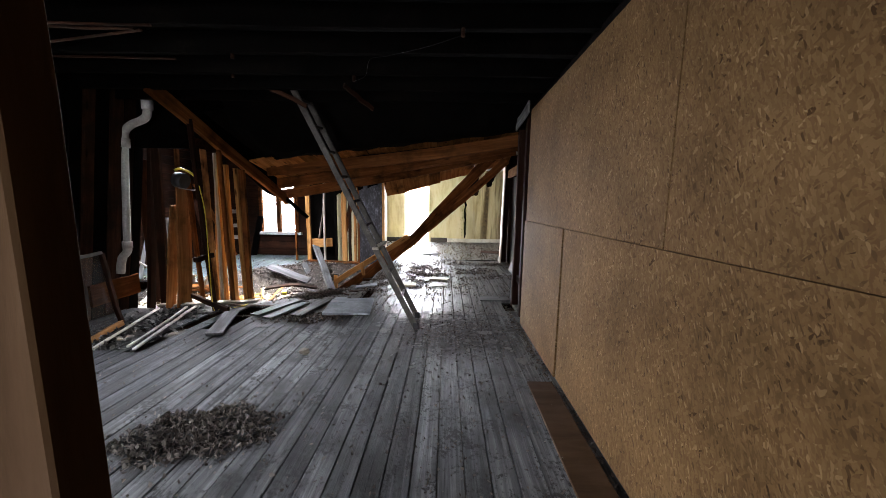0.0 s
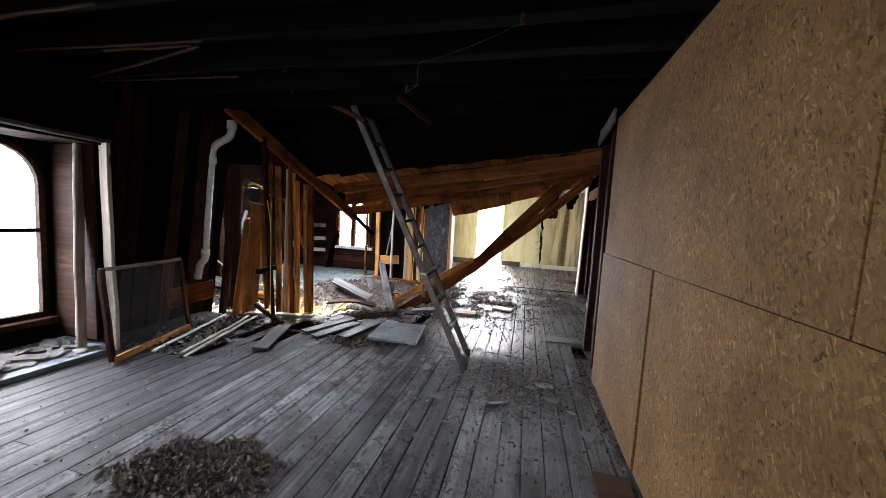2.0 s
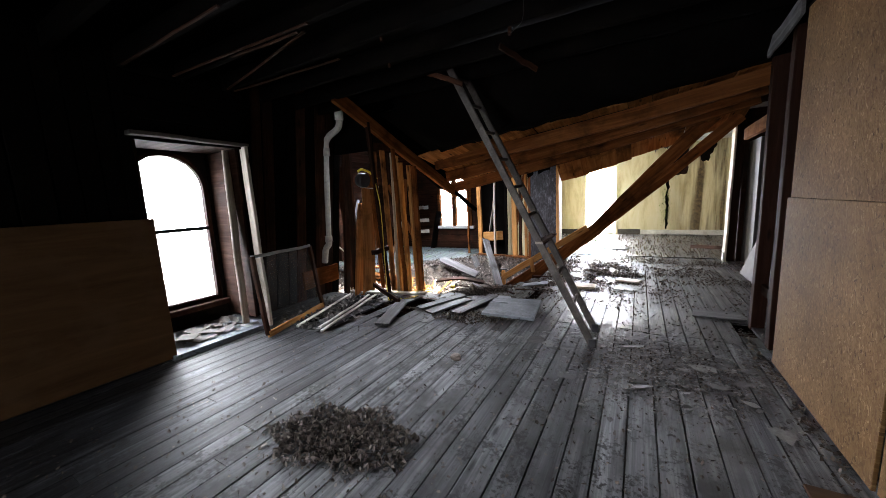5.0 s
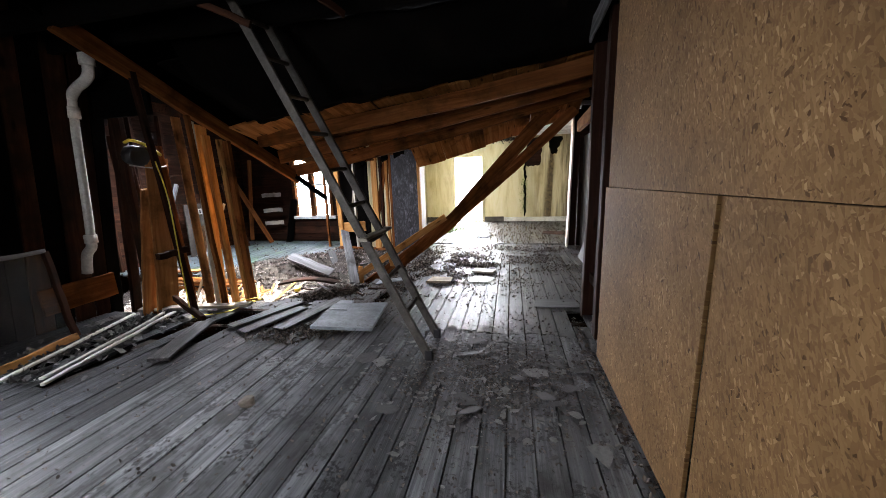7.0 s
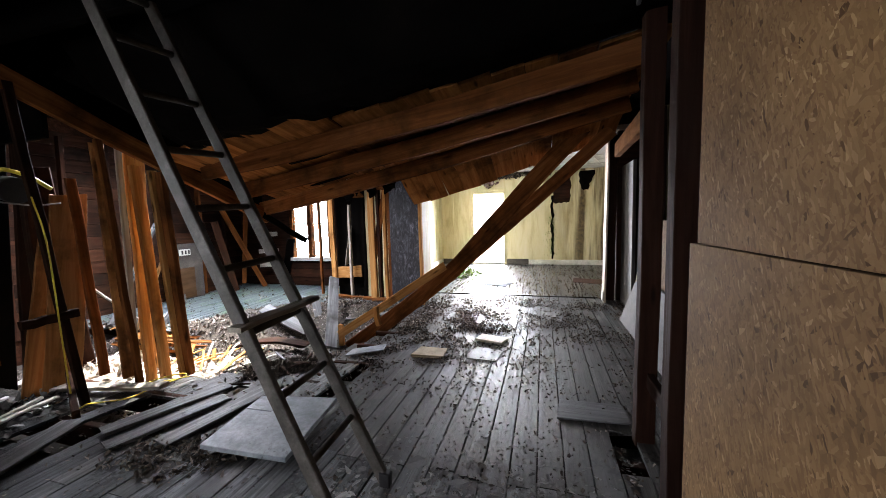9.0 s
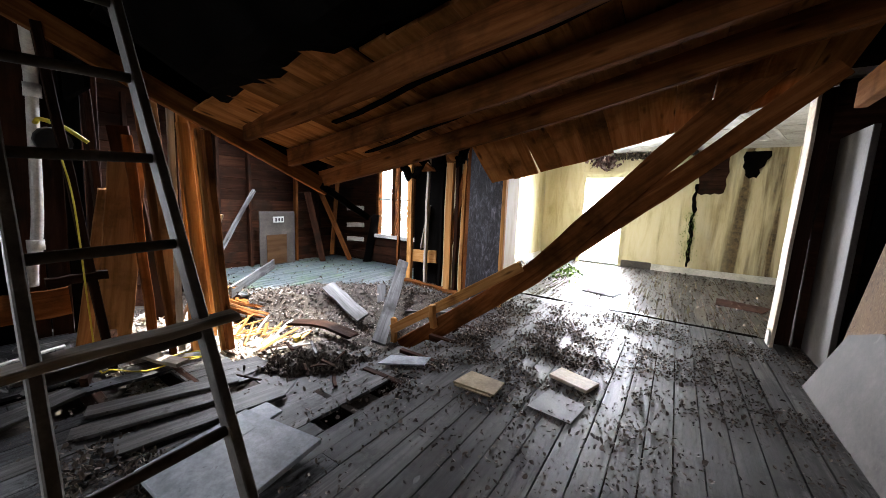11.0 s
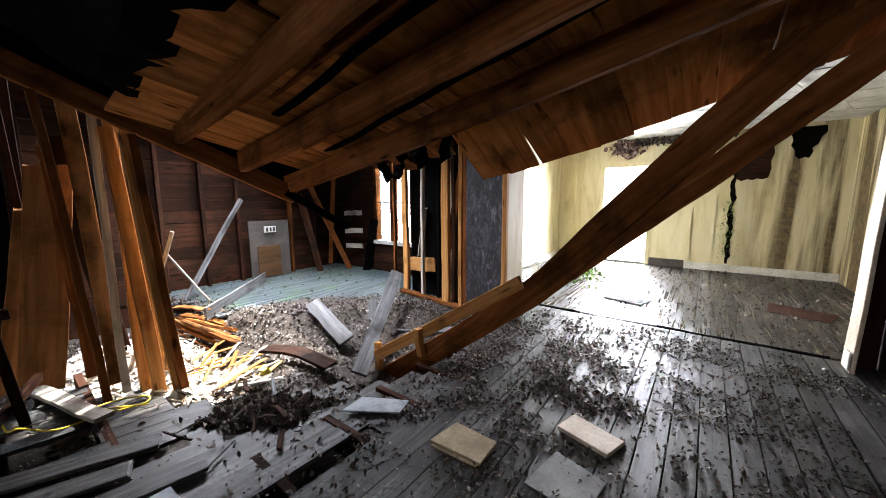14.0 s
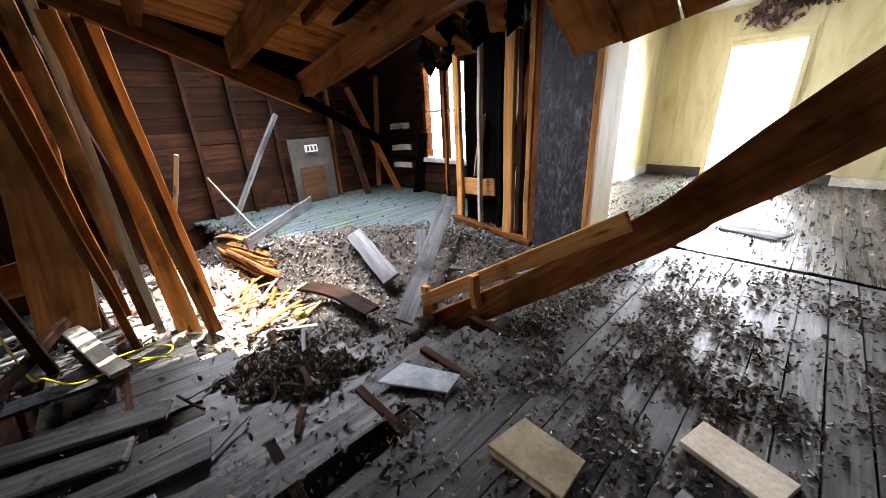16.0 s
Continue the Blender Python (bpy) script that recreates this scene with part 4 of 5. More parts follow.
scatter("window_rubbish", 60, lambda r: (r.uniform(-3.85, -3.3), r.uniform(3.0, 3.75), 0.05), (0.03, 0.09), FLAKE, "grey flakes and scraps in the window recess", "rubbish", 5, 0.2, 0.2)
for k in range(5):
    thing("slate_scrap", timber(rng.uniform(0.15, 0.3), rng.uniform(0.08, 0.16), 0.012, 2, 0.003, 0.02), GREYPANEL, "flat grey scrap lying in the window recess", "scrap", "scraps in the recess", m=pose(rng.uniform(-3.8, -3.45), rng.uniform(3.05, 3.5), 0.06 + 0.012 * k, 3, 2, rng.uniform(0, 180)))

# loose sash leaning at the left wall
sash = holder("old_window", "loose dusty window sash leaning on the floor edge", "window sash")
S = {"tl": (-3.05, 3.62, 0.83), "bl": (-2.9, 3.6, 0.03), "br": (-3.19, 4.55, 0.03), "tr": (-3.36, 4.57, 0.8)}
nrm = (Vector(S["br"]) - Vector(S["bl"])).cross(Vector(S["tl"]) - Vector(S["bl"])).normalized()
beam_part("rail", S["bl"], S["br"], 0.035, 0.06, FRESH, sash, "reddish bottom rail", up=nrm.cross(Vector(S["br"]) - Vector(S["bl"])))
beam_part("rail", S["tl"], S["tr"], 0.03, 0.035, GREYWOOD, sash, up=nrm.cross(Vector(S["br"]) - Vector(S["bl"])))
beam_part("stile", S["bl"], S["tl"], 0.035, 0.05, DARK, sash, up=nrm.cross(Vector(S["tl"]) - Vector(S["bl"])))
beam_part("stile", S["br"], S["tr"], 0.035, 0.05, DARK, sash, up=nrm.cross(Vector(S["tl"]) - Vector(S["bl"])))
bm = bmesh.new()
bm.faces.new([bm.verts.new(S[k]) for k in ("bl", "br", "tr", "tl")])
part("pane", bm, SCREEN, sash, "dusty grey pane")

beam("skirting_board", (-3.5, 4.55, 0.32), (-3.5, 5.15, 0.34), 0.03, 0.24, RED, "short reddish brown board at the wall foot by the pipe", "board")

# waste pipe
pipe = holder("waste_pipe", "grey-white plastic waste pipe with two elbows", "pipe")
part("pipe_length", tube(smooth_line([(-3.42, 5.06, 2.08), (-3.44, 5.04, 1.6), (-3.46, 5.02, 1.1), (-3.45, 4.99, 0.82)], 3), 0.036, 12), PVC, pipe)
part("top_elbow", tube(smooth_line([(-3.42, 5.06, 2.05), (-3.41, 5.06, 2.16), (-3.32, 5.06, 2.24), (-3.17, 5.04, 2.29), (-3.1, 5.03, 2.36), (-3.08, 5.02, 2.56)], 5), 0.042, 12), PVC, pipe)
part("collar", tube([(-3.085, 5.02, 2.4), (-3.08, 5.02, 2.5)], 0.056, 14), PVC, pipe)
part("collar", tube([(-3.425, 5.06, 1.98), (-3.42, 5.06, 2.08)], 0.05, 14), PVC, pipe)
part("bottom_elbow", tube(smooth_line([(-3.45, 4.99, 0.86), (-3.45, 4.98, 0.76), (-3.5, 4.96, 0.68), (-3.53, 4.95, 0.5)], 5), 0.042, 12), PVC, pipe)
part("collar", tube([(-3.45, 4.99, 0.8), (-3.45, 4.99, 0.88)], 0.05, 14), PVC, pipe)

# ---- ladder ----
lad = holder("ladder", "grey single ladder leaning up to the black ceiling", "ladder")
LA, LB_ = Vector((0.036, 4.63, 0.02)), Vector((-1.265, 4.667, 2.56))
RA, RB = Vector((0.02, 5.0, 0.02)), Vector((-1.262, 4.957, 2.60))
for a, b in ((LA, LB_), (RA, RB)):
    rail = beam_part("rail", a, b, 0.028, 0.062, ALU, lad, segs=6, warp=0.001, up=(1, 0, 0.5))
    part("rubber_foot", box((-0.03, -0.02, -0.02), (0.03, 0.02, 0.06), 0.006), BLACKPAINT, rail, "black rubber foot", Matrix.Translation(a + Vector((0, 0, 0.0))))
for k in range(9):
    f = 0.128 + k * 0.103
    a, b = LA.lerp(LB_, f), RA.lerp(RB, f)
    part("rung", tube([a, a.lerp(b, 0.5), b], 0.016, 8), ALU, lad)
beam("ladder_step", LA.lerp(LB_, 0.334) + Vector((0.0, -0.05, 0.032)), RA.lerp(RB, 0.334) + Vector((0.03, 0.08, 0.05)), 0.07, 0.022, PALE, "short weathered board lying on a ladder rung", "board")

# ---- burnt partition with studs and black panel ----
for xx, yy, w, d, top, mat, lab in ((-2.83, 8.92, 0.09, 0.06, 2.0, FRESH, "orange-brown partition stud in the burnt wall"), (-2.45, 8.85, 0.04, 0.06, 2.1, PALE, "thin pale partition stud in the burnt wall"),
                                    (-1.95, 8.72, 0.11, 0.06, 2.2, FRESH, "thick orange-brown partition stud"), (-1.84, 8.76, 0.05, 0.09, 2.2, DARK, "dark partition stud in the burnt wall"),
                                    (-1.7, 8.7, 0.05, 0.06, 2.2, FRESH, "orange-brown partition stud in the burnt wall"), (-1.62, 8.68, 0.05, 0.06, 2.2, RED, "reddish partition stud in the burnt wall"),
                                    (-3.2, 9.05, 0.04, 0.05, 2.2, RED, "reddish partition stud in the burnt wall"), (-2.2, 8.9, 0.05, 0.06, 2.2, CHAR, "charred partition stud in the burnt wall")):
    beam("partition_stud", (xx, yy, -0.02), (xx + rng.uniform(-0.02, 0.02), yy, top), w, d, mat, lab, "stud", "partition studs", up=(0, 1, 0))
beam("sole_plate", (-2.86, 8.84, 0.02), (-1.6, 8.66, 0.02), 0.1, 0.045, RED, "reddish sole plate under the partition studs", "plate")
beam("diagonal_brace", (-1.98, 8.74, 0.55), (-1.68, 8.74, 1.9), 0.025, 0.1, RED, "diagonal reddish brace between the studs", "brace", up=(0, 1, 0), roll=90)
beam("orange_block", (-2.78, 8.95, 0.42), (-2.3, 8.93, 0.45), 0.03, 0.2, FRESH, "orange board fixed between the studs", "board")
thing("wall_partition_black", timber(0.56, 0.05, 2.6, 3, 0.004), SOOT, "charred mottled blue-black wall panel", "wall", kind="structure", m=along((-1.58, 8.66, 1.28), (-1.06, 8.58, 1.28)))
beam("corner_post", (-1.03, 8.56, -0.02), (-1.03, 8.56, 2.5), 0.05, 0.06, FRESH, "orange corner post of the doorway", "post", up=(0, 1, 0))
thing("wall_doorway_return", box((-1.14, 8.6, -0.05), (-1.05, 9.06, 2.6)), YELLOW, "yellowed end of the partition wall", "wall", kind="structure")
thing("wall_partition_dark", box((-2.82, 9.02, -0.05), (-2.1, 9.06, 2.6)), CHAR, "black back of the partition", "wall", kind="structure")
beam("hanging_cloth_lath", (-2.62, 8.98, 0.55), (-2.5, 8.97, 1.25), 0.02, 0.09, PALE, "pale torn strip hanging behind the studs", "strip", up=(0, 1, 0), ragged=0.04)
for k in range(7):
    a = Vector((-1.75 + k * 0.13 + rng.uniform(-0.05, 0.05), 7.55 + rng.uniform(-0.15, 0.1), line_z(-1.75 + 0.13 * k) + 0.08))
    beam_part("charred_strip", a, a + Vector((rng.uniform(-0.1, 0.1), rng.uniform(-0.05, 0.05), -rng.uniform(0.08, 0.2))), 0.1, 0.02, CHAR, deck, "charred torn strip", up=(0, 1, 0), ragged=0.05, warp=0.012)
beam("ceiling_edge_beam", (-2.9, 8.62, 2.2), (-1.0, 8.52, 2.3), 0.08, 0.2, CHAR, "charred beam over the partition", "beam")

# bay window
bw = holder("window_2", "two-light window with a reddish wooden frame", "window", Matrix.Translation((-3.92, 9.8, 0)), kind="structure")
for lo, hi in (((-4.42, 9.72, 0.55), (-4.35, 9.82, 2.0)), ((-3.49, 9.72, 0.55), (-3.42, 9.82, 2.0)), ((-3.97, 9.7, 0.6), (-3.88, 9.82, 2.0)), ((-4.42, 9.72, 1.95), (-3.42, 9.82, 2.02))):
    part("window_frame", box(lo, hi, 0.004), RED, bw)
part("window_sill", box((-4.5, 9.66, 0.53), (-3.34, 9.8, 0.6), 0.006), WHITE, bw, "peeling white sill")
for a, b in ((-4.35, -3.97), (-3.88, -3.49)):
    part("sash_bar", box((a, 9.76, 1.3), (b, 9.79, 1.33)), WHITE, bw)
    p = part("pane", box((a, 9.785, 0.6), (b, 9.79, 1.95)), GLASS, bw)
    p.visible_shadow = False
for k in range(3):
    beam("apron_board", (-5.7, 9.72, 0.1 + 0.17 * k), (-3.0, 9.72, 0.1 + 0.17 * k), 0.02, 0.165, DARK, "dark horizontal board under the bay window", "board", "apron boards")
# bay wall boards and studs
for k in range(15):
    beam("wall_board", (-5.7, 5.25, 0.0 + 0.185 * k), (-5.7, 9.7, 0.0 + 0.185 * k), 0.02, 0.18, DARK, "dark reddish horizontal wall board", "board", "bay wall boards", warp=0.004)
for yy in (5.5, 6.1, 6.7, 7.25, 7.75, 8.67, 9.2):
    beam("bay_stud", (-5.62, yy, -0.05), (-5.6, yy + rng.uniform(-0.04, 0.04), 2.6), 0.05, 0.09, DARK if yy != 8.67 else RED, "dark stud against the boarded bay wall", "stud", "bay studs", up=(1, 0, 0))
sign = holder("notice_board", "grey-brown board with a small white plate, leaning on the wall", "panel")
part("panel", timber(0.72, 0.02, 1.02, 2, 0.002), GREYBOARD, sign, "", along((-5.46, 7.84, 0.5), (-5.5, 8.55, 0.5)))
part("lower_patch", timber(0.42, 0.008, 0.55, 2, 0.001), PLY, sign, "tan patch", along((-5.42, 7.95, 0.3), (-5.46, 8.36, 0.3)))
plate = part("number_plate", timber(0.22, 0.008, 0.11, 2, 0.0), WHITE, sign, "white plate", along((-5.42, 8.08, 0.86), (-5.44, 8.3, 0.86)))
for k in range(3):
    part("plate_bar", timber(0.03, 0.004, 0.07, 2, 0.0), BLACKPAINT, plate, "black bar", along((-5.405, 8.115 + 0.06 * k, 0.86), (-5.407, 8.14 + 0.06 * k, 0.86)))
beam("leaning_pole", (-4.91, 6.71, 0.0), (-5.42, 7.74, 1.38), 0.05, 0.06, GREYWOOD, "grey pole leaning on the bay wall", "pole")
beam("leaning_pole", (-4.63, 6.91, 0.01), (-5.4, 6.68, 0.62), 0.02, 0.03, PALE, "thin pale pole leaning on the bay wall", "pole")
beam("grey_plank", (-3.9, 6.62, 0.04), (-5.13, 7.9, 0.09), 0.03, 0.16, GREYWOOD, "grey weathered plank on edge on the bay floor", "plank")
for a, b, w, m_ in (((-5.2, 9.0, 0.0), (-5.35, 8.75, 1.4), 0.12, DARK), ((-4.95, 9.5, 0.0), (-5.5, 9.0, 1.75), 0.1, RED), ((-4.55, 9.6, 0.0), (-4.35, 9.65, 1.0), 0.16, CHAR), ((-5.3, 9.3, 0.1), (-5.2, 9.4, 1.9), 0.08, RED)):
    beam("leaning_plank", a, b, w, 0.03, m_, "dark plank leaning in the corner of the bay", "plank", "bay planks", up=(1, -0.6, 0))
for z0 in (0.45, 0.75, 1.1):
    beam("shelf_board", (-5.1, 9.55, z0), (-4.65, 9.6, z0 + 0.02), 0.03, 0.09, PALE, "short pale cross board in the bay corner", "board", "bay cross boards")

# ---- right bay: leaning sheets, jamb, header ----
thing("leaning_strand_board", timber(2.35, 0.014, 1.25, 2, 0.001), OSB, "strand board sheet leaning on the studs", "board", m=along((1.86, 5.8, 0.63), (1.88, 8.15, 0.63), (0.14, 0, 1)))
bm = bmesh.new()
prof = [(5.75, 0.0), (8.2, 0.0), (7.95, 0.52), (7.6, 0.64), (6.6, 0.56), (5.75, 0.5)]
a = [bm.verts.new((1.70 + q * 0.2, p, q + 0.01)) for p, q in prof]
b = [bm.verts.new((1.714 + q * 0.2, p, q + 0.01)) for p, q in prof]
bm.faces.new(a)
bm.faces.new(b)
for i in range(len(prof)):
    j = (i + 1) % len(prof)
    bm.faces.new((a[i], a[j], b[j], b[i]))
bmesh.ops.recalc_face_normals(bm, faces=bm.faces)
thing("broken_wallboard", bm, GREYPANEL, "grey broken wallboard leaning before the strand board", "board")
for yy in (6.2, 6.8, 7.4, 8.0, 8.6):
    beam("wall_stud", (2.05, yy, 0.0), (2.05, yy, 2.5), 0.05, 0.1, CHAR if yy != 8.0 else POST, "blackened stud behind the leaning sheets", "stud", "right bay studs", up=(1, 0, 0))
thing("door_leaf", box((1.9, 8.55, 0.03), (1.94, 9.2, 2.02), 0.004), GREYBOARD, "grey-brown unpainted door leaf standing open", "door")
beam("door_header", (1.46, 7.2, 1.93), (1.37, 5.73, 1.89), 0.05, 0.13, DECK, "pale brown header beam nailed to the post", "beam")
beam("jamb_post", (1.78, 9.34, 0.0), (1.8, 9.34, 2.5), 0.12, 0.09, POST, "dark post at the far room opening", "post", up=(0, 1, 0))
beam("door_jamb", (1.675, 9.23, 0.0), (1.71, 9.23, 2.5), 0.028, 0.22, TILE, "cream painted jamb board of the far room", "jamb", up=(0, 1, 0), kind="structure")
thing("outlet_plate", box((1.642, 9.12, 0.02), (1.657, 9.22, 0.17), 0.004), WHITE, "loose white plate at the foot of the jamb", "plate")

def quad_slab(name, pts, t, mat, label, cat):
    """A flat slab from four plan corners, t thick, z of each corner given."""
    bm = bmesh.new()
    lo = [bm.verts.new(p) for p in pts]
    hi = [bm.verts.new((p[0], p[1], p[2] + t)) for p in pts]
    bm.faces.new(lo[::-1])
    bm.faces.new(hi)
    for i in range(4):
        bm.faces.new((lo[i], lo[(i + 1) % 4], hi[(i + 1) % 4], hi[i]))
    bmesh.ops.recalc_face_normals(bm, faces=bm.faces)
    bmesh.ops.bevel(bm, geom=bm.edges[:], offset=min(0.003, t * 0.3), segments=1, affect="EDGES")
    return thing(name, bm, mat, label, cat)


# ---- far room trim ----
for xx in (-1.75, -1.2, -0.2, 0.45, 0.8):
    thing("wall_batten", box((xx - 0.015, 13.385, 0.15), (xx + 0.015, 13.399, 2.52)), YELLOW, "thin yellowed joint batten", "batten", "far wall battens", kind="structure")
for a, b in ((-2.1, -1.2), (-0.2, 0.4), (0.4, 2.46)):
    thing("baseboard", box((a, 13.372, 0.005), (b - 0.004, 13.398, 0.16 if a < 0.3 else 0.14), 0.004), WHITE if a > 0.3 else GREYPANEL, "dirty white baseboard", "baseboard", kind="structure")
thing("baseboard", box((-2.098, 12.26, 0.005), (-2.072, 13.37, 0.16), 0.004), WHITE, "dirty white baseboard", "baseboard", kind="structure")
for lo, hi in (((-1.2, 13.37, 0.004), (-1.13, 13.398, 2.1)), ((-0.28, 13.37, 0.004), (-0.21, 13.398, 2.1)), ((-1.2, 13.37, 2.1), (-0.21, 13.398, 2.17))):
    thing("door_casing", box(lo, hi, 0.004), YELLOW, "yellowed door casing", "trim", kind="structure")
for lo, hi in (((-2.1, 11.27, 0.004), (-2.075, 11.34, 2.05)), ((-2.1, 12.2, 0.004), (-2.075, 12.26, 2.05)), ((-2.1, 11.27, 2.05), (-2.075, 12.26, 2.12))):
    thing("door_casing", box(lo, hi, 0.004), YELLOW, "yellowed door casing", "trim", kind="structure")
thing("door_threshold", box((-1.13, 13.38, 0.018), (-0.28, 13.6, 0.04)), GREYWOOD, "worn grey threshold", "threshold", kind="structure")
thing("door_threshold", box((-2.3, 11.35, 0.018), (-2.08, 12.2, 0.04)), GREYWOOD, "worn grey threshold", "threshold", kind="structure")
quad_slab("rusty_sheet", [(1.35, 10.75, 0.004), (1.85, 10.62, 0.006), (1.98, 10.95, 0.02), (1.4, 11.2, 0.012)], 0.008, DARK, "rotten brown sheet lying on the far floor", "sheet")
for xa, xb in ((-1.0, -0.45), (0.35, 1.62)):
    beam("floor_threshold", (xa, 9.44, -0.004), (xb, 9.443, -0.005), 0.03, 0.02, CHAR, "dark gap strip between the two floors", "threshold", kind="structure", warp=0.003)


def wall_patch(name, pts, y0, mat, label):
    bm = bmesh.new()
    a = [bm.verts.new((p, y0, q)) for p, q in pts]
    b = [bm.verts.new((p, y0 - 0.006, q)) for p, q in pts]
    bm.faces.new(b)
    for i in range(len(pts)):
        j = (i + 1) % len(pts)
        bm.faces.new((a[i], a[j], b[j], b[i]))
    bmesh.ops.recalc_face_normals(bm, faces=bm.faces)
    thing(name, bm, mat, label, "damage")


rc = random.Random(3)
left = [(1.03 + 0.012 * math.sin(k * 0.9) - rc.uniform(0.008, 0.055), 0.16 + k * 0.075) for k in range(24)]
right = [(1.03 + 0.012 * math.sin(k * 0.9) + rc.uniform(0.008, 0.055), 0.16 + k * 0.075) for k in range(24)]
wall_patch("burnt_crack", left + right[::-1], 13.396, CHAR, "black rotten crack down the yellow wall")
wall_patch("bare_lath", [(1.05, 1.70), (1.12, 1.66), (1.2, 1.69), (1.27, 1.67), (1.33, 1.70), (1.4, 1.68), (1.47, 1.71), (1.5, 1.86), (1.48, 1.98), (1.52, 2.12), (1.49, 2.28), (1.5, 2.5), (1.1, 2.5), (1.08, 2.3), (1.03, 2.12), (1.06, 1.9)], 13.396, DARK, "dark bare lath where the wall covering has fallen")
wall_patch("bare_lath", [(1.72, 2.5), (1.69, 2.4), (1.72, 2.3), (1.7, 2.22), (1.75, 2.14), (1.76, 2.05), (1.82, 1.99), (1.88, 2.02), (1.93, 2.0), (1.97, 2.1), (1.95, 2.16), (2.02, 2.22), (2.04, 2.32), (2.1, 2.4), (2.09, 2.5)], 13.396, CHAR, "black hole at the top of the yellow wall")
scatter("hanging_fluff", 260, lambda r: (r.gauss(-0.75, 0.13), 13.3 + r.uniform(-0.06, 0.06), 2.35 + r.gauss(0, 0.08)), (0.03, 0.08), FLUFF, "brown insulation hanging from the ceiling edge", "insulation", 9, 0.8, 1.5)
scatter("hanging_fluff", 300, lambda r: (r.uniform(-1.2, 1.9), 9.35 + r.uniform(-0.1, 0.1), 2.52 + r.gauss(0, 0.03)), (0.02, 0.07), FLUFF, "torn insulation along the broken ceiling edge", "insulation", 10, 0.8, 1.5)
scatter("wall_moss", 240, lambda r: (1.0 + r.gauss(0, 0.07), 13.385, r.uniform(0.25, 1.3)), (0.008, 0.022), MOSS, "green moss along the crack in the wall", "moss", 11, 0.4, 1.5)
scatter("torn_ceiling_edge", 420, lambda r: (r.uniform(-0.6, 1.0), 13.33 + r.uniform(-0.06, 0.06), 2.5 - abs(r.gauss(0, 0.05))), (0.02, 0.07), CHIP, "black torn lining hanging along the far ceiling edge", "debris", 12, 0.8, 1.4)
for k in range(2):
    beam("ceiling_lath", (1.2 + 0.3 * k, 10.2 + 0.3 * k, 2.545), (1.75 + 0.2 * k, 11.6, 2.44 - 0.04 * k), 0.05, 0.012, WHITE, "loose white lath hanging from the far ceiling", "lath", "hanging laths")

# ---- wires, reel and small things ----
def cable(name, pts, rad, mat, label, cat="cable"):
    return thing(name, tube(smooth_line(pts, 6), rad, 6), mat, label, cat)


cable("ceiling_wire", [(0.437, 3.3, 2.46), (0.2, 3.45, 2.45), (-0.1, 3.62, 2.455), (-0.247, 3.7, 2.46), (-0.34, 3.95, 2.43), (-0.473, 4.09, 2.43)], 0.0013, BLACKPAINT, "thin slack black wire under the joists")
for p in ((-0.473, 4.1, 2.43), (0.437, 3.3, 2.45), (-1.3, 3.72, 2.46), (-1.55, 4.13, 2.46)):
    thing("wire_knob", tube([(p[0], p[1], p[2] + 0.05), (p[0], p[1], p[2])], 0.014, 10), DARK, "dull dark porcelain wire knob under a joist", "insulator", "wire knobs")
cable("extension_cable", [(-2.57, 5.04, 1.55), (-2.55, 5.08, 1.2), (-2.56, 5.1, 0.5), (-2.56, 5.12, 0.03), (-2.5, 5.18, 0.012), (-2.31, 5.31, 0.01), (-2.3, 5.5, 0.01), (-2.24, 5.7, 0.01), (-2.33, 5.74, 0.012), (-2.43, 5.6, 0.012), (-2.4, 5.45, 0.02), (-2.3, 5.58, 0.02), (-2.2, 5.72, 0.01)], 0.0055, YELLOWP, "yellow extension cord coiled at the studs")
reel = holder("cord_reel", "black and yellow cord reel hung on a stud", "cord reel", Matrix.Translation((-2.78, 5.05, 1.62)))
part("hub", tube([(-2.84, 5.05, 1.62), (-2.74, 5.05, 1.6)], 0.09, 14), BLACKPAINT, reel)
part("handle", tube(smooth_line([(-2.8, 4.98, 1.72), (-2.74, 5.0, 1.74), (-2.7, 5.1, 1.7), (-2.68, 5.2, 1.62)], 4), 0.014, 8), YELLOWP, reel, "yellow handle")
part("stand", tube(smooth_line([(-2.75, 4.95, 1.52), (-2.7, 5.1, 1.5), (-2.7, 5.25, 1.52)], 4), 0.006, 6), WIRE, reel, "grey wire stand")
cup = thing("yellow_cup", tube([(0, 0, 0), (0, 0, 0.035), (0, 0, 0.07)], 0.04, 14), YELLOWP, "small yellow plastic cup on the debris", "cup", m=pose(-2.34, 6.55, -0.17, 14, 8, 0))


quad_slab("cream_book", [(0.074, 7.11, 0.004), (0.363, 7.035, 0.002), (0.419, 7.2, 0.002), (0.12, 7.285, 0.004)], 0.028, TILE, "cream flat slab lying among dead leaves", "slab")
quad_slab("tan_tile", [(-0.466, 6.576, 0.0), (-0.144, 6.592, 0.002), (-0.147, 6.779, 0.008), (-0.431, 6.79, 0.006)], 0.018, TILE2, "tan spotted tile lying on the planks", "tile")
quad_slab("tan_tile", [(-0.45, 6.56, -0.006), (-0.15, 6.57, -0.004), (-0.15, 6.74, -0.004), (-0.42, 6.75, -0.006)], 0.01, TILE2, "tan tile under another one", "tile")
quad_slab("grey_tile", [(0.078, 6.623, 0.003), (0.362, 6.6, 0.003), (0.401, 6.854, 0.006), (0.134, 6.925, 0.006)], 0.008, TILE3, "grey flat tile lying on the planks", "tile")
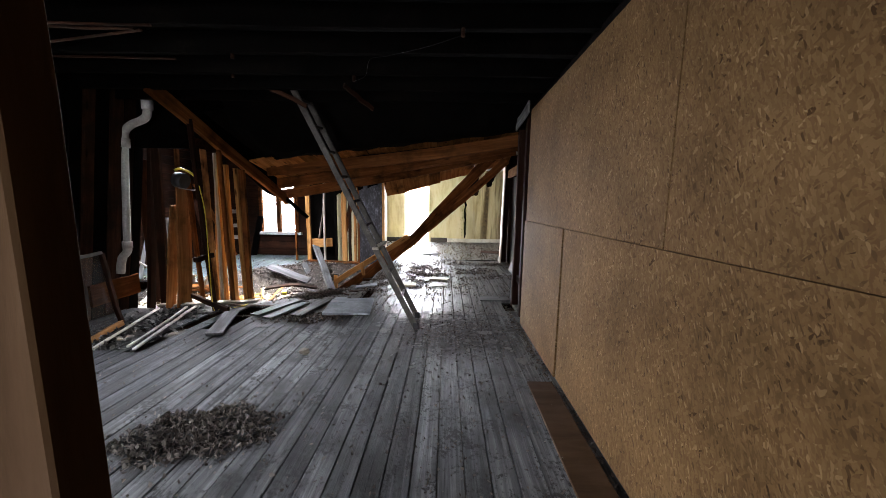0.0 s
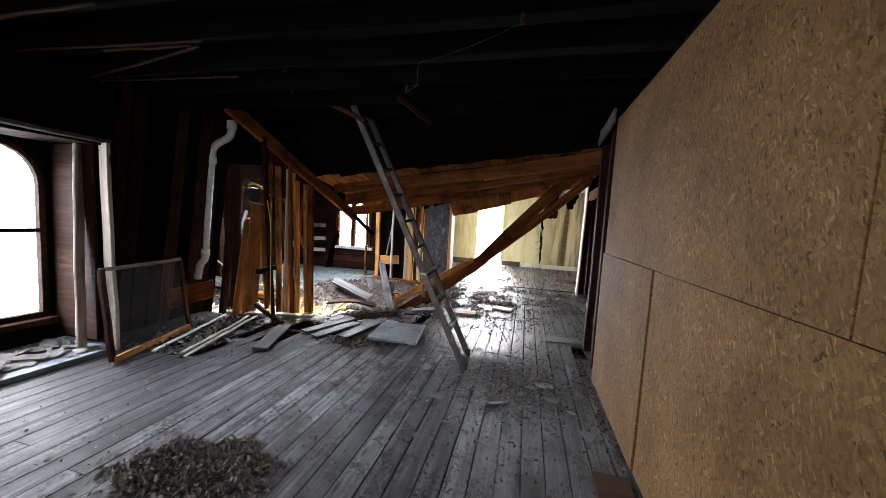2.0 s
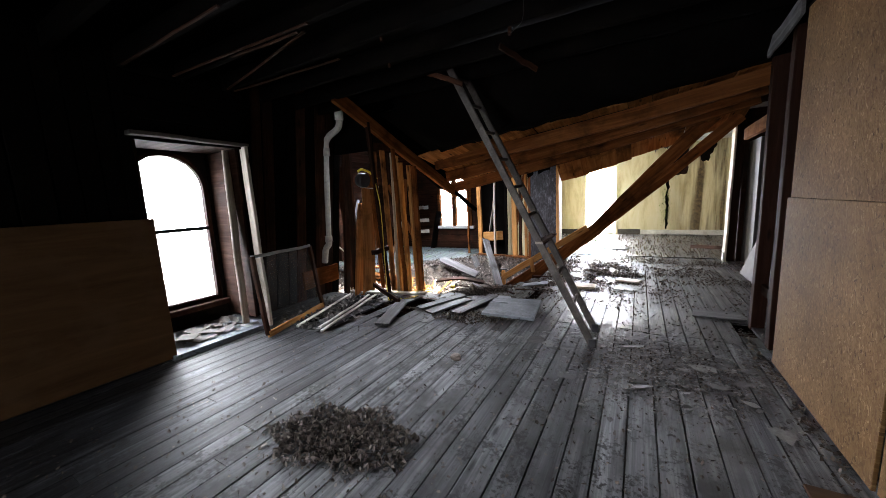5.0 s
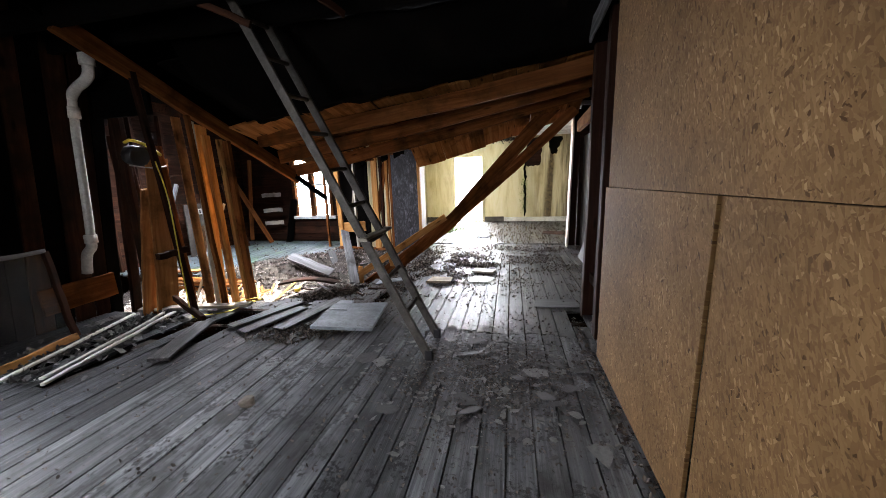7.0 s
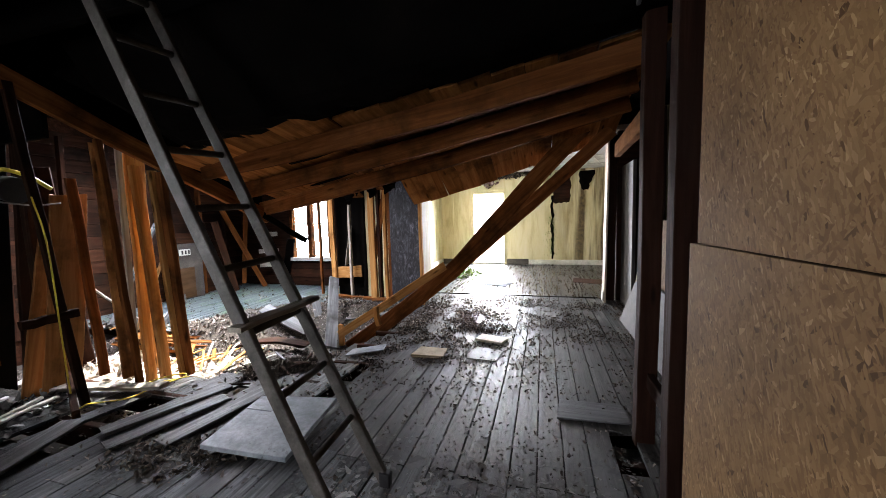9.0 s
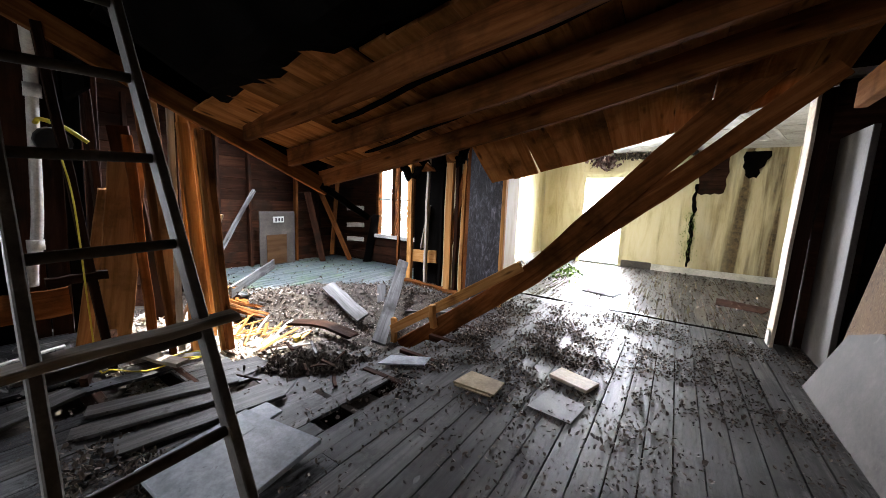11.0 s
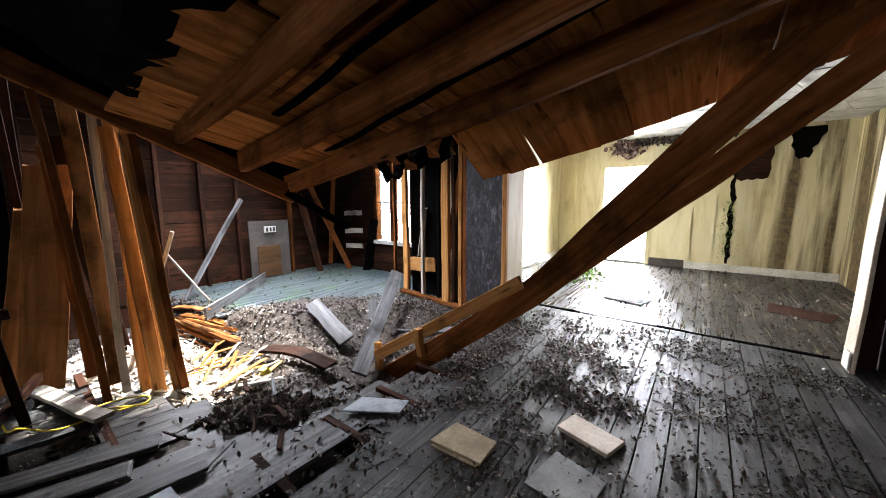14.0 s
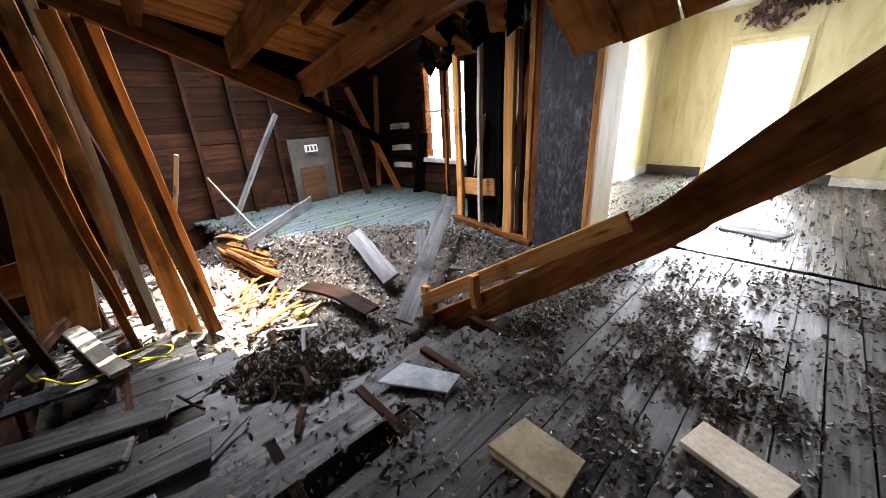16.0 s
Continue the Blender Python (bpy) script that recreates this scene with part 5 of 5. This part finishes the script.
quad_slab("blue_grey_sheet", [(-1.13, 6.47, -0.02), (-0.80, 6.67, -0.01), (-0.83, 6.8, 0.0), (-1.16, 6.67, -0.03)], 0.012, BLUEGREY, "bent blue-grey sheet on the planks", "sheet")
quad_slab("weathered_board", [(-1.13, 4.95, 0.035), (-0.56, 4.98, 0.03), (-0.62, 5.56, 0.06), (-1.17, 5.46, 0.06)], 0.03, BLUEGREY, "loose weathered grey panel lying on rubble", "panel")
quad_slab("weathered_board", [(-1.15, 5.3, 0.068), (-0.95, 5.31, 0.066), (-1.0, 5.58, 0.066), (-1.15, 5.57, 0.068)], 0.02, BLUEGREY, "pale painted panel lying on rubble", "panel")
quad_slab("floor_patch", [(0.86, 5.79, 0.004), (1.3, 5.82, 0.004), (1.3, 6.05, 0.004), (0.885, 6.03, 0.004)], 0.012, GREYWOOD, "short grey board patching the floor", "board")
quad_slab("floor_strip", [(1.0, 2.3, 0.004), (1.2, 2.3, 0.004), (1.205, 3.5, 0.004), (1.01, 3.5, 0.004)], 0.016, PLY, "brown plywood strip along the wall foot", "board")
quad_slab("floor_flap", [(-0.35, 10.2, 0.006), (0.1, 10.1, 0.006), (0.2, 10.28, 0.03), (-0.3, 10.38, 0.03)], 0.02, GREYWOOD, "loose grey board on the far floor", "board")
for a, b, w in (((-2.0, 4.3, 0.03), (-2.22, 4.95, 0.05), 0.16), ((-1.75, 4.85, 0.016), (-1.55, 5.5, 0.014), 0.13), ((-1.95, 4.95, 0.018), (-1.7, 5.65, 0.012), 0.13), ((-1.45, 4.95, 0.014), (-1.3, 5.75, 0.01), 0.14), ((-0.75, 5.72, -0.05), (-0.62, 6.35, -0.02), 0.09)):
    beam("loose_plank", a, b, w, 0.022, OLD_FLOOR, "loose grey floor plank lifted from its place", "plank", "loose planks", ragged=0.014, warp=0.002)
# White colour stands for the sun-lit strips between the dark planks.
for a, b in (((-2.83, 3.88, 0.03), (-3.2, 5.05, 0.04)), ((-2.47, 3.9, 0.03), (-2.8, 5.15, 0.05)), ((-2.56, 3.95, 0.03), (-2.88, 5.1, 0.05))):
    beam("pale_lath", a, b, 0.03, 0.02, WHITE, "long lath coloured white for the sun streak on the floor", "lath", "pale laths")
beam("white_board", (-3.3, 5.2, 0.03), (-2.2, 5.5, 0.03), 0.1, 0.03, PALE, "pale board lying at the feet of the studs", "board")
beam("dark_plank", (-2.3, 5.0, 0.06), (-2.95, 5.3, 0.14), 0.04, 0.06, DARK, "dark stick lying across the floor edge", "stick")
# things standing in the hole
beam("grey_plank", (-1.72, 7.08, -0.2), (-2.47, 8.35, 0.42), 0.15, 0.035, GREYWOOD, "grey plank sticking up from the hole", "plank", up=(0.7, -0.7, 0.2))
beam("grey_plank", (-2.25, 7.36, -0.12), (-3.05, 7.47, 0.13), 0.17, 0.03, GREYWOOD, "grey plank lying across the hole", "plank", up=(0.5, -0.5, 0.8))
beam("grey_plank", (-2.3, 7.75, -0.3), (-2.62, 8.05, 0.1), 0.12, 0.03, GREYWOOD, "short grey plank sticking up from the hole", "plank", up=(0.7, -0.7, 0.3))
beam("grey_plank", (-2.0, 7.9, -0.1), (-1.2, 8.1, 0.0), 0.14, 0.03, GREYWOOD, "grey plank lying behind the hole", "plank")
beam("broken_plank", (-2.75, 6.75, -0.12), (-1.95, 6.95, -0.14), 0.16, 0.03, DARK, "bent broken plank on the debris", "plank", ragged=0.06, bow=0.05)
rot = holder("rotten_beam", "rotten orange-brown beam split along its grain", "beam", Matrix.Translation((-3.8, 6.55, -0.2)))
rr = random.Random(8)
for k in range(16):
    o = Vector((rr.uniform(-0.25, 0.1), rr.gauss(0, 0.07), rr.gauss(0, 0.05)))
    beam_part("split_slab", Vector((-4.2, 6.48, -0.08)) + o, Vector((-3.35, 6.68, -0.16)) + o * 1.6 + Vector((rr.uniform(-0.3, 0.15), 0, 0)), rr.uniform(0.03, 0.08), rr.uniform(0.015, 0.035), (TAN, DECK, RED)[k % 3], rot, ragged=0.1, warp=0.012, segs=5, roll=rr.uniform(-40, 40))
for k in range(26):
    a = Vector((rng.uniform(-3.4, -2.3), rng.uniform(6.05, 6.5), -0.25 + rng.uniform(0, 0.08)))
    d = Vector((rng.uniform(-0.3, 0.35), rng.uniform(0.1, 0.4), rng.uniform(-0.06, 0.16)))
    beam("splinter", a, a + d, rng.uniform(0.015, 0.05), 0.012, FRESH if k % 3 else PALE, "bright broken splinter at the edge of the hole", "splinter", "splinters", ragged=0.03, segs=2)


EDGE = [(-5.0, 6.62), (-4.6, 6.72), (-4.2, 6.78), (-3.8, 6.95), (-3.6, 7.25), (-3.42, 7.55), (-3.25, 7.85), (-3.0, 8.12), (-2.7, 8.25), (-2.4, 8.35), (-2.1, 8.4)]


def heap_z(x, y):
    near = min((x - a) ** 2 + (y - b) ** 2 for a, b in EDGE)
    return min(0.012, 0.3 * math.exp(-near / 0.09) + base_z(x, y))


def base_z(x, y):
    return -0.42 + 0.38 * math.exp(-((x + 3.3) ** 2 / 1.1 + (y - 7.55) ** 2 / 0.5)) + 0.22 * math.exp(-((x + 2.1) ** 2 / 0.4 + (y - 6.6) ** 2 / 0.25)) + 0.36 * math.exp(-((x + 1.5) ** 2 / 0.5 + (y - 8.05) ** 2 / 0.3)) + 0.14 * math.exp(-((x + 2.5) ** 2 / 0.4 + (y - 8.15) ** 2 / 0.12)) + 0.26 * math.exp(-((x + 3.6) ** 2 / 1.6 + (y - 5.85) ** 2 / 0.3)) + 0.05 * noise.noise((x * 3, y * 3, 0)) + 0.025 * noise.noise((x * 11, y * 11, 2))


bm = bmesh.new()
nx, ny = 74, 56
g = [[bm.verts.new((-5.7 + 4.9 * i / nx, 5.1 + 3.7 * j / ny, heap_z(-5.7 + 4.9 * i / nx, 5.1 + 3.7 * j / ny))) for j in range(ny + 1)] for i in range(nx + 1)]
for i in range(nx):
    for j in range(ny):
        f = bm.faces.new((g[i][j], g[i + 1][j], g[i + 1][j + 1], g[i][j + 1]))
        f.smooth = True
thing("rubble_heap", bm, DIRT, "heap of earth and rubble in the floor hole", "rubble", kind="stuff")


def in_hole(r):
    while True:
        x, y = r.uniform(-5.4, -1.0), r.uniform(5.3, 8.5)
        if inside(HOLE, x, y):
            return x, y, heap_z(x, y)


scatter("leaf_heap", 15000, in_hole, (0.007, 0.024), HEAP_LEAF, "dead brown leaves heaped in the floor hole", "leaves", 21)


def spill(r):
    while True:
        x, y = r.gauss(-0.6, 0.75), r.gauss(7.6, 0.75)
        if y < 9.4 and x > -1.9 and not inside(HOLE, x, y) and noise.noise((x * 3.1, y * 3.1, 5.0)) + r.uniform(-0.25, 0.35) > 0.05:
            return x, y, floor_z(x, y)


scatter("leaf_spill", 8000, spill, (0.005, 0.021), LEAF, "dead leaves spilling over the planks", "leaves", 22, 0.9, 0.6)


def strewn(r):
    while True:
        x, y = 1.9 - 3.0 * r.random() ** 1.3, 9.3 - abs(r.gauss(0, 1.9))
        if not inside(HOLE, x, y) and y > 5.2 and noise.noise((x * 2.2, y * 2.2, 9.0)) + 0.5 * noise.noise((x * 6.0, y * 6.0, 3.0)) + r.uniform(-0.2, 0.4) > 0.15:
            return x, y, floor_z(x, y)


scatter("strewn_leaves", 11000, strewn, (0.003, 0.016), LEAF, "dead leaves strewn over the plank floor", "leaves", 23, 0.9, 0.55)
def bay_edge(r):
    a, b = r.choice(EDGE)
    x, y = a + r.gauss(0.0, 0.2), b + r.gauss(0.0, 0.11)
    return x, y, max(heap_z(x, y), 0.0)


scatter("bay_edge_leaves", 2400, bay_edge, (0.007, 0.024), LEAF, "dead leaves banked against the edge of the bay floor", "leaves", 28)
scatter("partition_leaves", 1500, lambda r: (r.uniform(-3.0, -0.9), 8.9 - abs(r.gauss(0, 0.35)), 0.01), (0.008, 0.024), LEAF, "dead leaves and crumbs at the partition feet", "leaves", 27)
scatter("far_leaves", 3600, lambda r: (r.uniform(-2.0, 2.4), r.uniform(9.5, 13.3), 0.003), (0.006, 0.026), LEAF, "dead leaves strewn in the far room", "leaves", 24)
scatter("bay_leaves", 300, lambda r: (-5.6 + 1.9 * r.random() ** 1.7, r.uniform(6.8, 9.5), 0.0), (0.01, 0.028), LEAF, "dead leaves on the bay floor", "leaves", 25)
scatter("moss", 260, lambda r: (r.gauss(-0.9, 0.2), r.gauss(11.6, 0.5), 0.004), (0.02, 0.05), MOSS, "green moss on the far floor", "moss", 26)


def mound(cx, cy, rx, ry, turn):
    def place(r):
        a = r.uniform(0, 2 * math.pi)
        d = math.sqrt(r.random()) * (0.95 + 0.45 * noise.noise((math.cos(a) * 2.2 + cx, math.sin(a) * 2.2 + cy, 1.0))) if r.random() < 0.86 else abs(r.gauss(0, 0.85))
        px, py = rx * d * math.cos(a), ry * d * math.sin(a)
        c, s = math.cos(turn), math.sin(turn)
        x, y = cx + px * c - py * s, cy + px * s + py * c
        return x, y, floor_z(x, y) + max(0, 0.022 * (1 - d)) * r.uniform(0.2, 1.0)
    return place


scatter("chaff_pile", 2500, mound(-1.09, 2.84, 0.47, 0.28, 0.25), (0.009, 0.023), CHAFF, "pile of grey-brown chaff and droppings on the planks", "chaff", 31, 0.4, 0.7, 0.5)
scatter("debris_pile", 3200, mound(-1.62, 6.22, 0.42, 0.26, 0.7), (0.009, 0.034), CHIP, "pile of dark rubbish at the edge of the hole", "rubble", 32, 0.5, 0.7, 0.45)
scatter("board_rubble", 900, mound(-1.2, 4.95, 0.5, 0.2, 0.3), (0.006, 0.026), CHIP, "dark rubble beside the lifted planks", "rubble", 33, 0.5, 0.7, 0.5)
for k in range(14):
    a = Vector((rng.gauss(-1.62, 0.2), rng.gauss(6.2, 0.14), 0.02 + rng.uniform(0, 0.05) + floor_z(-1.6, 6.2)))
    ang = rng.uniform(0, 6.28)
    l_ = rng.uniform(0.1, 0.28)
    beam("rubbish_stick", a, a + Vector((l_ * math.cos(ang), l_ * math.sin(ang), rng.uniform(-0.01, 0.05))), rng.uniform(0.012, 0.03), 0.012, DARK if k % 3 else GREYWOOD, "stick in the rubbish pile", "stick", "rubbish sticks", segs=2, ragged=0.015)


def dusty(r):
    x, y = r.gauss(0.45, 0.42), r.gauss(4.65, 0.38)
    return min(x, 1.2), y, 0.0


scatter("plaster_flakes", 1900, dusty, (0.006, 0.036), FLAKE, "grey plaster flakes and paper on the planks", "flakes", 41, 0.25, 0.1, 0.5, 0.002, True)
scatter("paper_scraps", 34, lambda r: (min(1.1, r.gauss(0.5, 0.36)), r.gauss(4.5, 0.36), 0.001), (0.04, 0.11), FLAKE, "torn grey paper and plaster sheets trodden on the planks", "paper", 47, 0.06, 0.05, 0.6, 0.003, True)
scatter("dirt_smear", 4200, lambda r: (min(1.2, r.gauss(0.5, 0.35)), r.gauss(4.55, 0.3), 0.0), (0.003, 0.012), CHIP, "dark dirt trodden over the planks", "dirt", 46, 0.3, 0.2)
scatter("floor_crumbs", 3800, lambda r: (r.uniform(-2.6, 1.2), r.uniform(1.6, 5.6), 0.001), (0.004, 0.014), CHIP, "crumbs strewn over the plank floor", "crumbs", 42, 0.4, 0.5)
scatter("edge_crumbs", 700, lambda r: (1.2 + r.gauss(0, 0.02), r.uniform(0, 5.6), 0.0), (0.005, 0.02), CHIP, "dark crumbs along the wall foot", "crumbs", 43, 0.4, 0.5)
scatter("left_rubble", 900, lambda r: (-2.95 + r.gauss(0, 0.18), r.uniform(3.9, 5.3), 0.0), (0.012, 0.045), FLAKE, "grey rubble along the left wall", "rubble", 44, 0.4, 0.5)
for k in range(36):
    a = Vector((rng.uniform(-4.4, -2.5), rng.uniform(5.32, 6.2), 0))
    a.z = heap_z(a.x, a.y) + 0.04
    ang, l_ = rng.uniform(0, 6.28), rng.uniform(0.25, 0.6)
    b = a + Vector((l_ * math.cos(ang), l_ * math.sin(ang), 0))
    if not inside(HOLE, b.x, b.y):
        b = a + (a - b) * 0.6
    b.z = heap_z(b.x, b.y) + 0.05
    beam("pale_rubble_board", a, b, rng.uniform(0.07, 0.2), 0.022, PALE if k % 2 else WHITE, "pale broken board on the rubble behind the studs", "board", "pale rubble boards", ragged=0.04, segs=3)
scatter("white_splinters", 3200, lambda r: (lambda x, y: (x, y, heap_z(x, y) + 0.03))(r.uniform(-4.3, -2.2), r.uniform(5.3, 6.5)), (0.02, 0.09), SPLINTER, "bright chips and splinters by the studs", "splinters", 45, 0.3, 0.4, 0.3)
clod = bmesh.new()
bmesh.ops.create_icosphere(clod, subdivisions=2, radius=0.05)
for v in clod.verts:
    v.co *= 1 + 0.45 * noise.noise(v.co * 30)
    v.co.z *= 0.5
thing("dirt_clod", clod, CHIP, "dark crumpled clod on the planks", "clod", m=pose(-0.93, 3.96, 0.02, 0, 0, 30))
beam("near_stud", (-0.10, 1.3, 0.0), (-0.13, 1.3, 2.5), 0.1, 0.06, PLY, "dark brown wall stud near the entrance", "stud", up=(0, 1, 0))
